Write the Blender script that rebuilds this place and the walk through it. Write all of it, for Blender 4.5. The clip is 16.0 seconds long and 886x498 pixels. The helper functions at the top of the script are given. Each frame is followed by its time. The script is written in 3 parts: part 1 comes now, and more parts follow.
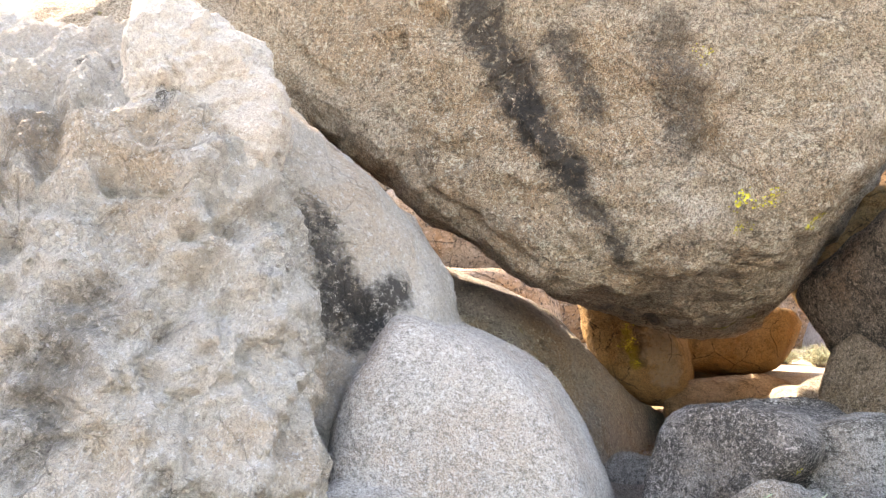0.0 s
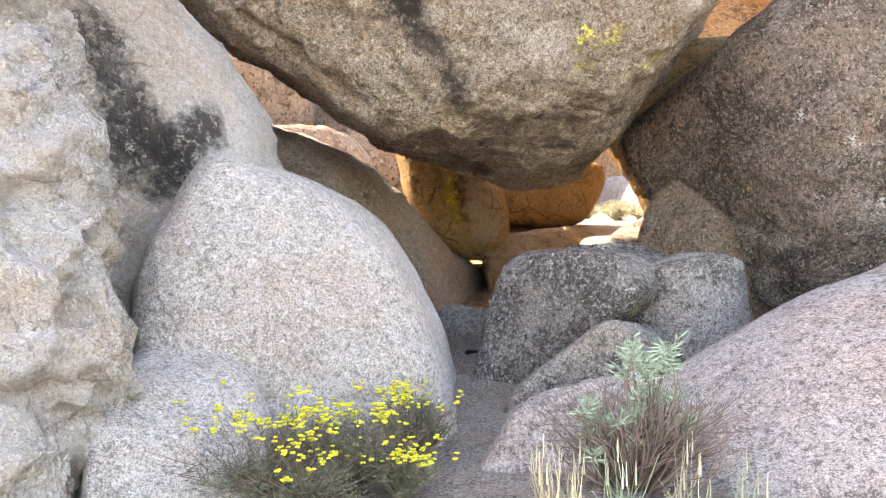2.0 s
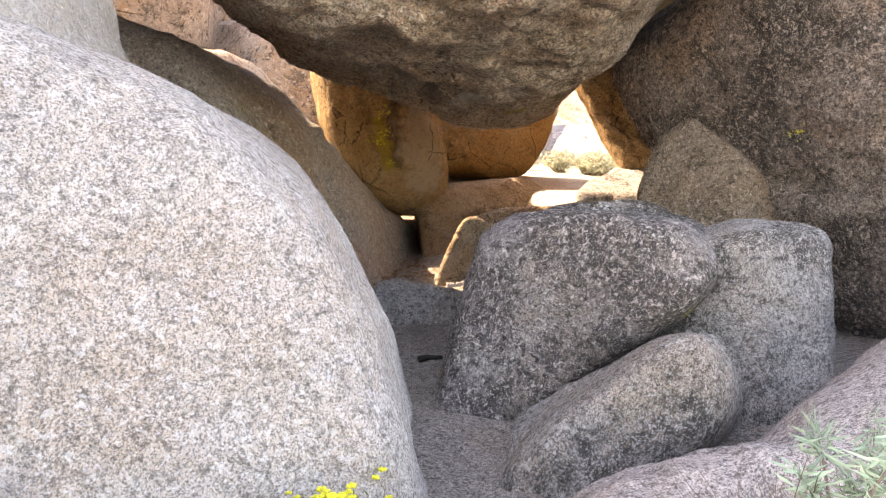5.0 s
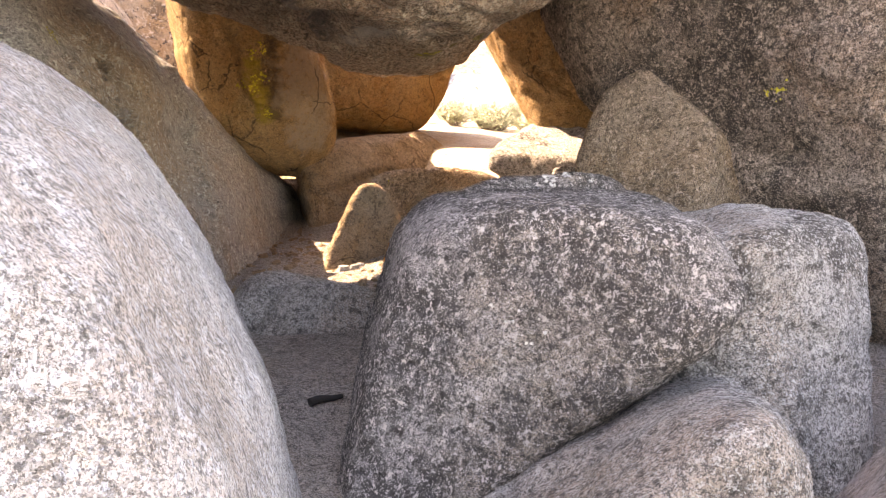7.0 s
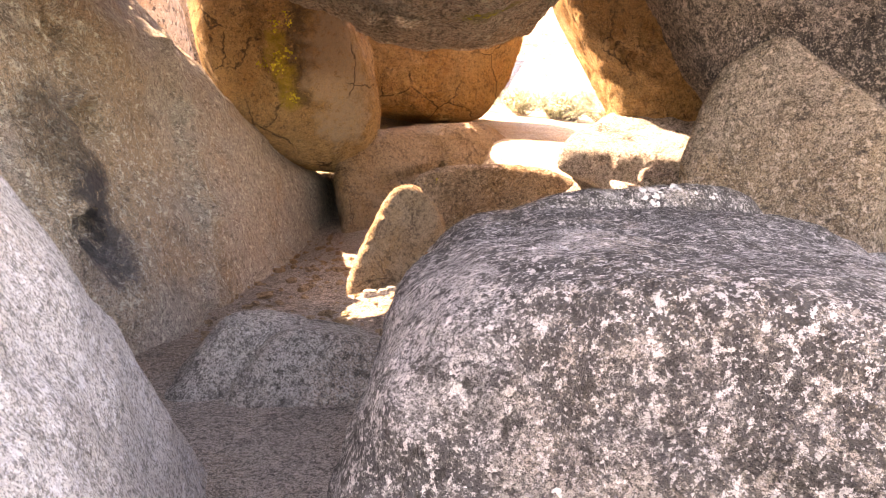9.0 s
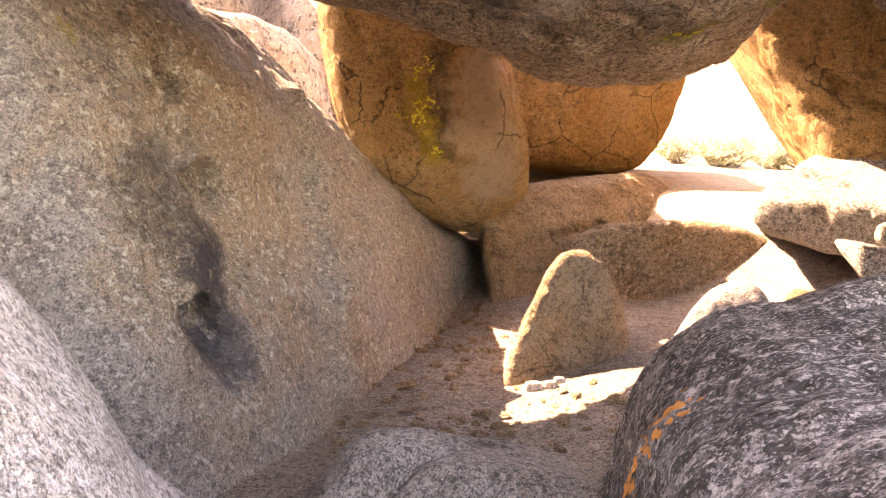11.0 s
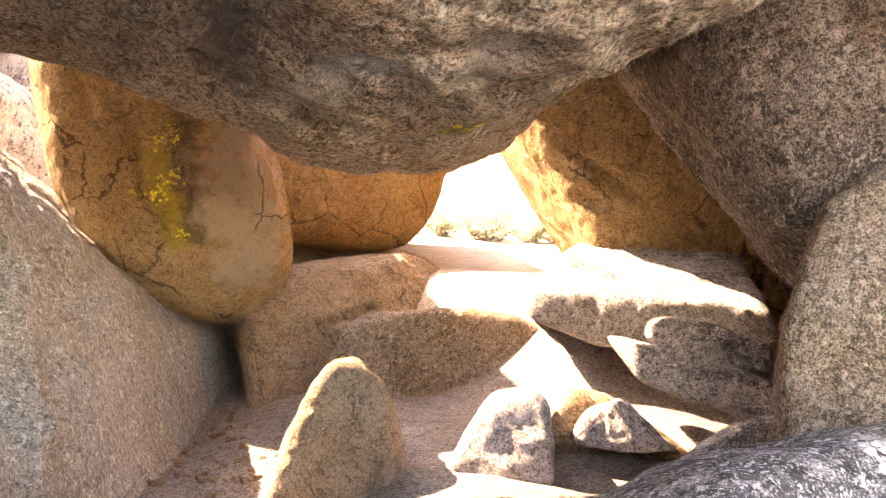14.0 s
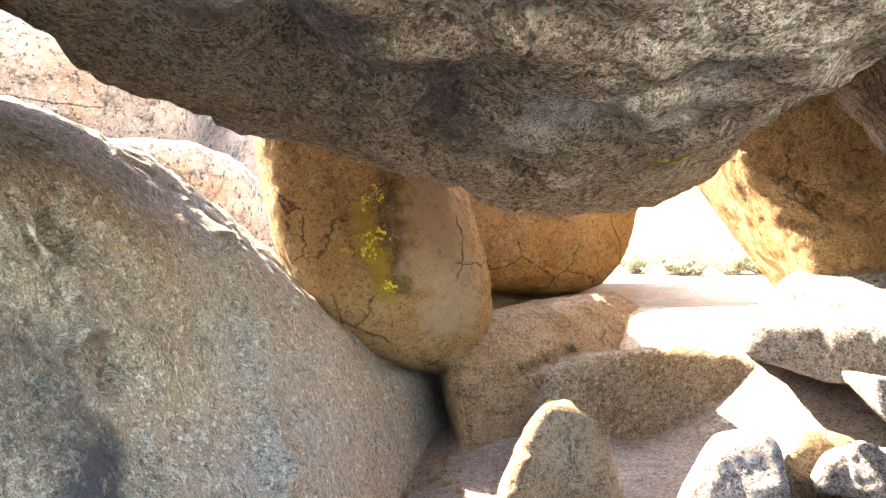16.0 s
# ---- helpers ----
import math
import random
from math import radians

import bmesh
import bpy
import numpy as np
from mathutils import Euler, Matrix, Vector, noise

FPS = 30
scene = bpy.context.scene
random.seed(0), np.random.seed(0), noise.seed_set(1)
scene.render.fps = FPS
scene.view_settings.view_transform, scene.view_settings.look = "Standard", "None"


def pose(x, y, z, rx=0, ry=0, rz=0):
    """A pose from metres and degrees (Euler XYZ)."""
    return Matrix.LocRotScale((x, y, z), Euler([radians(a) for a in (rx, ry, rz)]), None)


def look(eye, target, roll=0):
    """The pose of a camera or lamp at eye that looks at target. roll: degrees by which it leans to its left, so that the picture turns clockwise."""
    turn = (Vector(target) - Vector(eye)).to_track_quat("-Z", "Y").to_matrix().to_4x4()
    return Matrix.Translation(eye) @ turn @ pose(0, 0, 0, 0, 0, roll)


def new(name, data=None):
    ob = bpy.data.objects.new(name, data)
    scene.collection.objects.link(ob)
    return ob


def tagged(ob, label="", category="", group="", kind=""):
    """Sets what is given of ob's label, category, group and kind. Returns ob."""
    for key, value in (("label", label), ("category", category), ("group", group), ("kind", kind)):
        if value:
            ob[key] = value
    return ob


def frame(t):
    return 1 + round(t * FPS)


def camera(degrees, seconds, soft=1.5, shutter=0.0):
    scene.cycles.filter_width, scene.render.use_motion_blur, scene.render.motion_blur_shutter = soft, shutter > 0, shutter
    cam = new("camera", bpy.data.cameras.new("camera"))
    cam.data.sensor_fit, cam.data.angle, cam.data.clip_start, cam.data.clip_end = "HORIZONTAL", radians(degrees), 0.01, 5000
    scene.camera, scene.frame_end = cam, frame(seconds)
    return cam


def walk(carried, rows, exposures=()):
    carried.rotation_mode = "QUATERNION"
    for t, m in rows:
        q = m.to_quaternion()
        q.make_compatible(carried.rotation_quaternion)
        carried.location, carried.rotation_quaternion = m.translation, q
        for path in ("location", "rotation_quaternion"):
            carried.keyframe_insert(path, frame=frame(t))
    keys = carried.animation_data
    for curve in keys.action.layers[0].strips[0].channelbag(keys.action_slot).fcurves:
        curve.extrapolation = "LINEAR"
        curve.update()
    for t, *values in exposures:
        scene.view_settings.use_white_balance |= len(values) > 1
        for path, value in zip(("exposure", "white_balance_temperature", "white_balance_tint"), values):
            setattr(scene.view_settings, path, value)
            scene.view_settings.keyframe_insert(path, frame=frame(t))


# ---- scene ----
cam = camera(61.1, 16.0, 1.0)
PATH = [
    (0, (0.0, 0.0, 1.5), (-0.002, 2.366, 1.904), 1.2),
    (0.5, (-0.001, 0.098, 1.448), (0.124, 2.486, 1.649), 1.5),
    (1, (0.049, 0.263, 1.445), (0.298, 2.646, 1.586), 1.3),
    (1.5, (-0.017, 0.526, 1.391), (0.427, 2.882, 1.468), 0.3),
    (2, (-0.148, 0.833, 1.366), (0.467, 3.152, 1.35), -0.6),
    (2.5, (-0.182, 1.159, 1.336), (0.523, 3.451, 1.243), -0.7),
    (3, (-0.16, 1.574, 1.325), (0.617, 3.842, 1.201), -0.2),
    (3.2, (-0.134, 1.753, 1.34), (0.661, 4.014, 1.218), 0.1),
    (5.3, (0.318, 3.487, 1.415), (1.238, 5.694, 1.211), 0.8),
    (5.5, (0.348, 3.64, 1.428), (1.307, 5.828, 1.201), 0.6),
    (6, (0.383, 4.072, 1.424), (1.463, 6.198, 1.158), 0.6),
    (6.5, (0.485, 4.379, 1.435), (1.66, 6.45, 1.135), 0.9),
    (7, (0.725, 4.67, 1.51), (1.944, 6.71, 1.183), 1.7),
    (7.5, (0.902, 4.998, 1.526), (2.111, 7.043, 1.18), 2.5),
    (8, (1.108, 5.273, 1.523), (2.268, 7.342, 1.153), 3.1),
    (8.2, (1.219, 5.399, 1.535), (2.346, 7.483, 1.154), 3.0),
    (10.3, (1.709, 6.568, 1.542), (2.563, 8.794, 1.265), 1.4),
    (10.5, (1.703, 6.648, 1.556), (2.507, 8.894, 1.296), 1.2),
    (11, (1.721, 6.877, 1.543), (2.364, 9.18, 1.334), 0.6),
    (11.5, (1.786, 7.175, 1.607), (2.243, 9.526, 1.436), -0.3),
    (12, (1.802, 7.367, 1.626), (2.214, 9.726, 1.468), -0.6),
    (12.5, (1.853, 7.464, 1.666), (2.394, 9.797, 1.505), -0.3),
    (13, (1.895, 7.477, 1.688), (2.67, 9.744, 1.536), 0.2),
    (13.5, (1.948, 7.471, 1.718), (3.02, 9.617, 1.634), 0.8),
    (14, (1.997, 7.466, 1.745), (3.307, 9.476, 1.74), 1.0),
    (14.5, (2.009, 7.458, 1.747), (3.485, 9.349, 1.82), 0.6),
    (15, (2.008, 7.451, 1.758), (3.468, 9.353, 1.862), -0.2),
    (15.5, (1.967, 7.472, 1.756), (3.154, 9.556, 1.865), -1.2),
    (16, (1.888, 7.476, 1.747), (2.672, 9.739, 1.885), -2.2),
]
walk(cam, [(t, look(eye, target, roll)) for t, eye, target, roll in PATH],
     [(0, 3.05, 9300, 20), (2.5, 3.2, 9300, 23), (5.5, 3.25, 9900, 26), (8, 3.75, 10800, 33), (10.5, 4.15, 12400, 40), (12.5, 4.15, 11400, 38), (14.5, 4.5, 9900, 28), (16, 4.5, 7900, 15)])

# ---- light ----
SUN = Vector((-0.465, 0.481, 0.743)).normalized()
world = bpy.data.worlds.new("sky")
scene.world = world
world.use_nodes = True
wn = world.node_tree.nodes
sky = wn.new("ShaderNodeTexSky")
sky.sky_type = "NISHITA"
sky.sun_disc = False
sky.sun_elevation = math.asin(SUN.z)
sky.sun_rotation = math.atan2(SUN.x, SUN.y)
world.node_tree.links.new(sky.outputs[0], wn["Background"].inputs[0])
wn["Background"].inputs[1].default_value = 0.15
sun_data = bpy.data.lights.new("sun", "SUN")
sun_data.energy, sun_data.angle, sun_data.color = 2.8, radians(0.5), (1.0, 0.93, 0.82)
sun = new("sun", sun_data)
sun.matrix_world = look((0, 0, 30), Vector((0, 0, 30)) - SUN)

# ---- materials ----
def rock_material(name, tones, warm=None, dark=0.3, mid=0.3, pale=0.2, speck=0.5, crack=0.0, lichen=0.0, bump=0.6, size=1.0, marks=()):
    """Granite: broad tones, blotches, dark crust, crystals, cracks, lichen; marks tint short lines: stains, and painted
    light and shade.
    """
    mat = bpy.data.materials.new(name)
    mat.use_nodes = True
    nt = mat.node_tree
    n, l = nt.nodes, nt.links
    bsdf = n["Principled BSDF"]
    bsdf.inputs["Roughness"].default_value = 0.9
    bsdf.inputs["Specular IOR Level"].default_value = 0.2
    co = n.new("ShaderNodeNewGeometry").outputs["Position"]

    def tex(sc, detail=6.0, rough=0.6, stretch=None, dist=0.0, kind=0):
        t = n.new("ShaderNodeTexNoise")
        t.inputs["Scale"].default_value = sc * size
        t.inputs["Detail"].default_value = detail
        t.inputs["Roughness"].default_value = rough
        t.inputs["Distortion"].default_value = dist
        src = co
        if stretch:
            m = n.new("ShaderNodeMapping")
            m.inputs["Scale"].default_value = stretch
            m.inputs["Rotation"].default_value = (0.2, 0.35, 0.0)
            l.new(co, m.inputs["Vector"])
            src = m.outputs[0]
        l.new(src, t.inputs["Vector"])
        return t.outputs[kind]

    def ramp(src, a, b):
        r = n.new("ShaderNodeMapRange")
        r.inputs["From Min"].default_value, r.inputs["From Max"].default_value = a, b
        l.new(src, r.inputs["Value"])
        return r.outputs[0]

    def math2(op, a, b):
        m = n.new("ShaderNodeMath")
        m.operation = op
        for k, v in enumerate((a, b)):
            if isinstance(v, (int, float)):
                m.inputs[k].default_value = v
            else:
                l.new(v, m.inputs[k])
        return m.outputs[0]

    def times(a, b):
        return math2("MULTIPLY", a, b)

    def vec(op, a, b, out=0):
        m = n.new("ShaderNodeVectorMath")
        m.operation = op
        for k, v in enumerate((a, b)):
            if isinstance(v, (tuple, Vector)):
                m.inputs[k].default_value = v
            elif isinstance(v, (int, float)):
                m.inputs["Scale"].default_value = v
            else:
                l.new(v, m.inputs["Scale" if op == "SCALE" and k else k])
        return m.outputs[out]

    def mix(fac, a, b):
        m = n.new("ShaderNodeMix")
        m.data_type = "RGBA"
        for key, v in (("A", a), ("B", b)):
            sock = [s for s in m.inputs if s.name == key and s.type == "RGBA"][0]
            if isinstance(v, tuple):
                sock.default_value = (*v, 1)
            else:
                l.new(v, sock)
        l.new(fac, m.inputs[0])
        return [s for s in m.outputs if s.type == "RGBA"][0]

    low = tuple(0.2 * c for c in tones[0])
    high = tuple(min(0.85, 1.35 * c + 0.05) for c in tones[1])
    broken = tex(16.0, 6, 0.8)
    grain = tex(120.0, 3.0, 0.75)
    col = mix(ramp(tex(1.1, 5), 0.36, 0.64), tones[0], tones[1])
    if warm:
        col = mix(times(ramp(tex(0.8, 6, 0.65, None, 0.6), 0.47, 0.6), 0.85), col, warm)
    col = mix(times(ramp(tex(4.3, 9, 0.78, None, 0.3), 0.53, 0.6), mid), col, low)
    col = mix(times(ramp(tex(6.5, 9, 0.8), 0.56, 0.62), pale), col, high)
    if dark > 0:
        crust = times(ramp(tex(1.2, 8, 0.72, None, 0.4), 0.68 - 0.33 * dark, 0.74 - 0.33 * dark), ramp(broken, 0.42, 0.5))
        col = mix(times(crust, 0.85), col, (0.05, 0.046, 0.042))
    col = mix(times(ramp(grain, 0.52, 0.55), 1.0 * speck), col, low)
    col = mix(times(ramp(tex(90.0, 2.0), 0.57, 0.6), 0.75 * speck), col, high)
    col = mix(times(ramp(tex(40.0, 5, 0.75), 0.545, 0.575), 0.85 * speck), col, low)
    col = mix(times(ramp(tex(11.0, 8, 0.8), 0.52, 0.6), 0.45 * mid), col, low)
    col = mix(times(ramp(tex(21.0, 5, 0.75), 0.565, 0.59), min(1.0, 1.2 * mid)), col, (0.065, 0.057, 0.05))
    col = mix(times(ramp(tex(27.0, 5, 0.75), 0.57, 0.595), min(1.0, 1.2 * pale)), col, high)
    for a, b, radius, colour, strength in marks:
        a, b = Vector(a), Vector(b)
        p = vec("ADD", co, vec("SCALE", vec("SUBTRACT", tex(5.0, 5, 0.7, None, 0, 1), (0.5, 0.5, 0.5)), radius * 2.2))
        rel = vec("SUBTRACT", p, a)
        if (b - a).length > 0.001:
            along = n.new("ShaderNodeClamp")
            l.new(vec("DOT_PRODUCT", rel, (b - a) / (b - a).length_squared, 1), along.inputs[0])
            step = n.new("ShaderNodeVectorMath")
            step.operation = "SCALE"
            step.inputs[0].default_value = b - a
            l.new(along.outputs[0], step.inputs["Scale"])
            rel = vec("SUBTRACT", rel, step.outputs[0])
        far = n.new("ShaderNodeVectorMath")
        far.operation = "LENGTH"
        l.new(rel, far.inputs[0])
        near = ramp(far.outputs["Value"], radius, radius * 0.45)
        col = mix(times(times(near, ramp(broken, 0.34, 0.47)), strength), col, colour)
    if lichen > 0:
        patch = times(ramp(tex(2.4, 6, 0.7), 0.72 - 0.1 * lichen, 0.76 - 0.1 * lichen), ramp(tex(26.0, 4), 0.45, 0.52))
        col = mix(patch, col, (0.55, 0.5, 0.07))
    height = tex(3.6, 7, 0.62, None, 0.4)
    if crack > 0:
        v = n.new("ShaderNodeTexVoronoi")
        v.feature = "DISTANCE_TO_EDGE"
        v.inputs["Scale"].default_value = 1.5 * size
        l.new(vec("ADD", co, vec("SCALE", tex(2.2, 6, 0.65, None, 0, 1), 0.3)), v.inputs["Vector"])
        line = times(ramp(v.outputs[0], 0.016, 0.004), ramp(tex(1.7, 3), 0.48, 0.54))
        col = mix(times(line, crack), col, (0.03, 0.022, 0.016))
        height = math2("SUBTRACT", height, times(line, 0.25))
    l.new(col, bsdf.inputs["Base Color"])
    b1 = n.new("ShaderNodeBump")
    b1.inputs["Strength"].default_value, b1.inputs["Distance"].default_value = bump, 0.075
    l.new(math2("ADD", broken, times(grain, 0.5)), b1.inputs["Height"])
    b2 = n.new("ShaderNodeBump")
    b2.inputs["Strength"].default_value, b2.inputs["Distance"].default_value = bump, 0.36
    l.new(height, b2.inputs["Height"])
    l.new(b1.outputs[0], b2.inputs["Normal"])
    l.new(b2.outputs[0], bsdf.inputs["Normal"])
    return mat


BLACK, WHITE = (0.045, 0.042, 0.04), (0.72, 0.7, 0.64)
m_pale = rock_material("pale_granite", ((0.6, 0.56, 0.51), (0.68, 0.65, 0.61)), (0.62, 0.52, 0.44), 0.12, 0.3, 0.45, 0.65, 0.0)
m_slab = rock_material("slab_granite", ((0.5, 0.44, 0.41), (0.58, 0.53, 0.5)), (0.57, 0.44, 0.37), 0.3, 0.5, 0.45, 0.7, 0.0, 0.05)
m_cliff = rock_material("cliff_granite", ((0.66, 0.61, 0.54), (0.74, 0.7, 0.64)), (0.68, 0.55, 0.42), 0.16, 0.16, 0.5, 0.28, 0.25, 0.0, 0.9, 1.0, [
    ((-1.19, 6.29, 2.75), (-1.0, 6.5, 2.2), 0.3, BLACK, 0.85), ((-1.0, 6.45, 2.2), (-0.7, 5.83, 1.69), 0.22, BLACK, 0.85),
    # last of these paints the shade of the cleft by the white boulder
    ((-0.9, 6.1, 2.5), (-0.62, 6.3, 1.9), 0.28, BLACK, 0.9), ((-0.68, 6.3, 1.99), (-0.35, 6.46, 2.25), 0.2, BLACK, 0.9), ((-0.75, 5.75, 1.7), (-0.75, 5.5, 0.2), 0.16, BLACK, 0.8),
    ((-2.27, 4.77, 1.83), (-2.5, 4.7, 1.0), 0.35, BLACK, 0.5), ((-3.03, 5.28, 3.35), (-3.3, 4.9, 2.2), 0.3, BLACK, 0.5)])
m_bleached = rock_material("bleached_granite", ((0.56, 0.5, 0.44), (0.64, 0.59, 0.53)), (0.6, 0.49, 0.4), 0.05, 0.2, 0.3, 0.3, 0.0, 0.0, 0.5)
m_over = rock_material("tan_rock", ((0.6, 0.47, 0.34), (0.68, 0.56, 0.45)), (0.56, 0.38, 0.24), 0.14, 0.34, 0.5, 0.75, 0.2, 0.05, 1.0, 0.65, [
    ((0.29, 7.72, 5.55), (0.85, 7.72, 4.39), 0.36, BLACK, 0.85), ((0.85, 7.72, 4.39), (1.33, 7.7, 3.64), 0.28, BLACK, 0.9), ((1.33, 7.7, 3.64), (1.95, 7.9, 2.8), 0.2, BLACK, 0.8),
    ((2.27, 7.29, 5.06), (2.49, 7.38, 3.93), 0.36, BLACK, 0.6), ((1.19, 7.55, 5.1), (1.55, 7.55, 4.34), 0.24, BLACK, 0.75),
    ((2.98, 9.73, 2.26), (3.0, 9.42, 2.32), 0.13, WHITE, 0.75), ((3.0, 9.42, 2.32), (3.3, 9.15, 2.43), 0.19, WHITE, 0.65),
    ((3.05, 9.75, 2.26), (3.12, 9.45, 2.32), 0.1, BLACK, 0.55), ((2.0, 9.1, 2.34), (2.6, 9.5, 2.28), 0.2, (0.16, 0.15, 0.15), 0.7), ((2.6, 9.5, 2.28), (2.75, 9.9, 2.24), 0.16, (0.14, 0.13, 0.13), 0.7), ((3.3, 9.3, 2.4), (3.7, 9.1, 2.5), 0.14, WHITE, 0.5), ((3.72, 9.9, 2.31), (3.95, 9.8, 2.36), 0.22, (0.34, 0.32, 0.08), 0.7)])
m_dark = rock_material("dark_crusted_rock", ((0.4, 0.32, 0.26), (0.5, 0.41, 0.33)), (0.54, 0.36, 0.24), 0.6, 0.7, 0.7, 0.9, 0.0, 0.1, 1.0, 1.0)
m_inner = rock_material("inner_wall_rock", ((0.6, 0.56, 0.51), (0.68, 0.61, 0.52)), (0.64, 0.48, 0.32), 0.12, 0.36, 0.75, 0.62, 0.2, 0.0, 0.9, 1.0, [
    ((1.48, 10.35, 1.62), (1.7, 10.32, 1.25), 0.2, (0.1, 0.1, 0.11), 0.5), ((1.7, 10.32, 1.25), (1.66, 10.15, 0.85), 0.24, (0.1, 0.1, 0.12), 0.5),
    ((1.42, 10.24, 1.5), (1.61, 10.28, 1.1), 0.26, BLACK, 0.5), ((1.61, 10.28, 1.15), (1.7, 10.25, 0.75), 0.2, (0.08, 0.09, 0.11), 0.65),
    ((1.83, 10.38, 1.3), (1.85, 10.38, 0.95), 0.09, BLACK, 0.6), ((1.66, 10.42, 1.5), (1.66, 10.42, 1.5), 0.08, WHITE, 0.6)])
m_orange = rock_material("orange_rock", ((0.56, 0.36, 0.17), (0.62, 0.44, 0.24)), (0.5, 0.27, 0.1), 0.12, 0.4, 0.15, 0.5, 0.7, 0.1, 0.9, 1.0, [
    # yellow is lichen; black paints vertical shade, grey-tan the side without orange bounce light
    ((3.15, 12.84, 2.3), (3.34, 12.95, 1.76), 0.13, (0.42, 0.33, 0.05), 0.8), ((3.3, 12.8, 2.6), (3.45, 12.9, 1.8), 0.14, BLACK, 0.6), ((3.7, 12.8, 2.4), (3.9, 13.0, 1.6), 0.36, (0.56, 0.48, 0.38), 0.7)])
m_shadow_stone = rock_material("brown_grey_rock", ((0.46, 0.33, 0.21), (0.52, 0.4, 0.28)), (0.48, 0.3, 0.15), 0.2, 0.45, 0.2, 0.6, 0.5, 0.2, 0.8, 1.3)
m_speck = rock_material("speckled_rock", ((0.5, 0.46, 0.43), (0.57, 0.52, 0.48)), (0.55, 0.45, 0.36), 0.78, 0.7, 0.75, 0.85, 0.0, 0.1, 1.0, 1.3, [
    ((2.45, 8.0, 0.8), (2.6, 6.9, 0.75), 0.62, BLACK, 0.3), ((3.0, 6.9, 1.05), (3.25, 6.9, 0.95), 0.3, (0.58, 0.5, 0.42), 0.6)])
m_grey = rock_material("grey_granite", ((0.54, 0.5, 0.45), (0.62, 0.58, 0.54)), (0.57, 0.46, 0.37), 0.42, 0.5, 0.4, 0.8, 0.0, 0.05, 0.8, 1.1)
m_brown = rock_material("brown_rock", ((0.5, 0.36, 0.24), (0.55, 0.44, 0.33)), (0.52, 0.34, 0.19), 0.25, 0.5, 0.65, 0.8, 0.2, 0.05, 0.9, 1.1)
m_gravel = rock_material("gravel", ((0.54, 0.46, 0.4), (0.6, 0.53, 0.47)), (0.55, 0.44, 0.35), 0.1, 0.5, 0.4, 0.9, 0.0, 0.0, 1.0, 1.5)
m_sand = rock_material("sunlit_sand", ((0.66, 0.55, 0.41), (0.7, 0.6, 0.47)), (0.64, 0.48, 0.32), 0.0, 0.3, 0.2, 0.6)
m_hill = rock_material("hill_rock", ((0.5, 0.36, 0.26), (0.56, 0.44, 0.34)), (0.5, 0.29, 0.15), 0.2, 0.7, 0.5, 0.2, 0.15, 0.0, 1.0, 0.35)
m_far = rock_material("far_grey_rock", ((0.42, 0.4, 0.38), (0.48, 0.46, 0.44)), None, 0.1, 0.4, 0.3, 0.2, 0.3, 0.0, 1.0, 0.4)


def plain(name, colour, rough=0.7, vary=0.35):
    """Leaf, twig and petal surfaces, with a shade of their own for each piece."""
    mat = bpy.data.materials.new(name)
    mat.use_nodes = True
    n, l = mat.node_tree.nodes, mat.node_tree.links
    geo = n.new("ShaderNodeNewGeometry")
    hsv = n.new("ShaderNodeHueSaturation")
    hsv.inputs["Color"].default_value = (*colour, 1)
    rng_ = n.new("ShaderNodeMapRange")
    rng_.inputs["To Min"].default_value, rng_.inputs["To Max"].default_value = 1 - vary, 1 + vary
    l.new(geo.outputs["Random Per Island"], rng_.inputs["Value"])
    l.new(rng_.outputs[0], hsv.inputs["Value"])
    l.new(hsv.outputs[0], n["Principled BSDF"].inputs["Base Color"])
    n["Principled BSDF"].inputs["Roughness"].default_value = rough
    return mat


m_twig = plain("dry_twig", (0.2, 0.15, 0.12))
m_leaf = plain("dull_leaf", (0.1, 0.13, 0.06))
m_sage = plain("pale_sage_leaf", (0.3, 0.4, 0.27))
m_petal = plain("yellow_petal", (0.6, 0.57, 0.04), 0.6, 0.3)
m_straw = plain("dry_grass", (0.5, 0.46, 0.32))
m_shrub = plain("pale_shrub_leaf", (0.33, 0.35, 0.22))
m_char = plain("charred_wood", (0.015, 0.014, 0.013))

from mathutils.bvhtree import BVHTree

# ---- building ----
def part(name, bm, material, parent=None, label=""):
    """Links a bmesh as one smooth mesh object, under a thing if one is given."""
    me = bpy.data.meshes.new(name)
    bm.to_mesh(me)
    bm.free()
    me.materials.append(material)
    me.polygons.foreach_set("use_smooth", [True] * len(me.polygons))
    ob = new(name, me)
    ob.parent = parent
    if label:
        tagged(ob, label)
    return ob


def snapped(place, c, normals, dist, sharp):
    """The point of a boulder's body in the direction of a place near its surface."""
    d = (Vector(place) - c).normalized()
    return c + d * float(((np.maximum(0, normals @ np.array(d)) / dist) ** sharp).sum() ** (-1 / sharp))


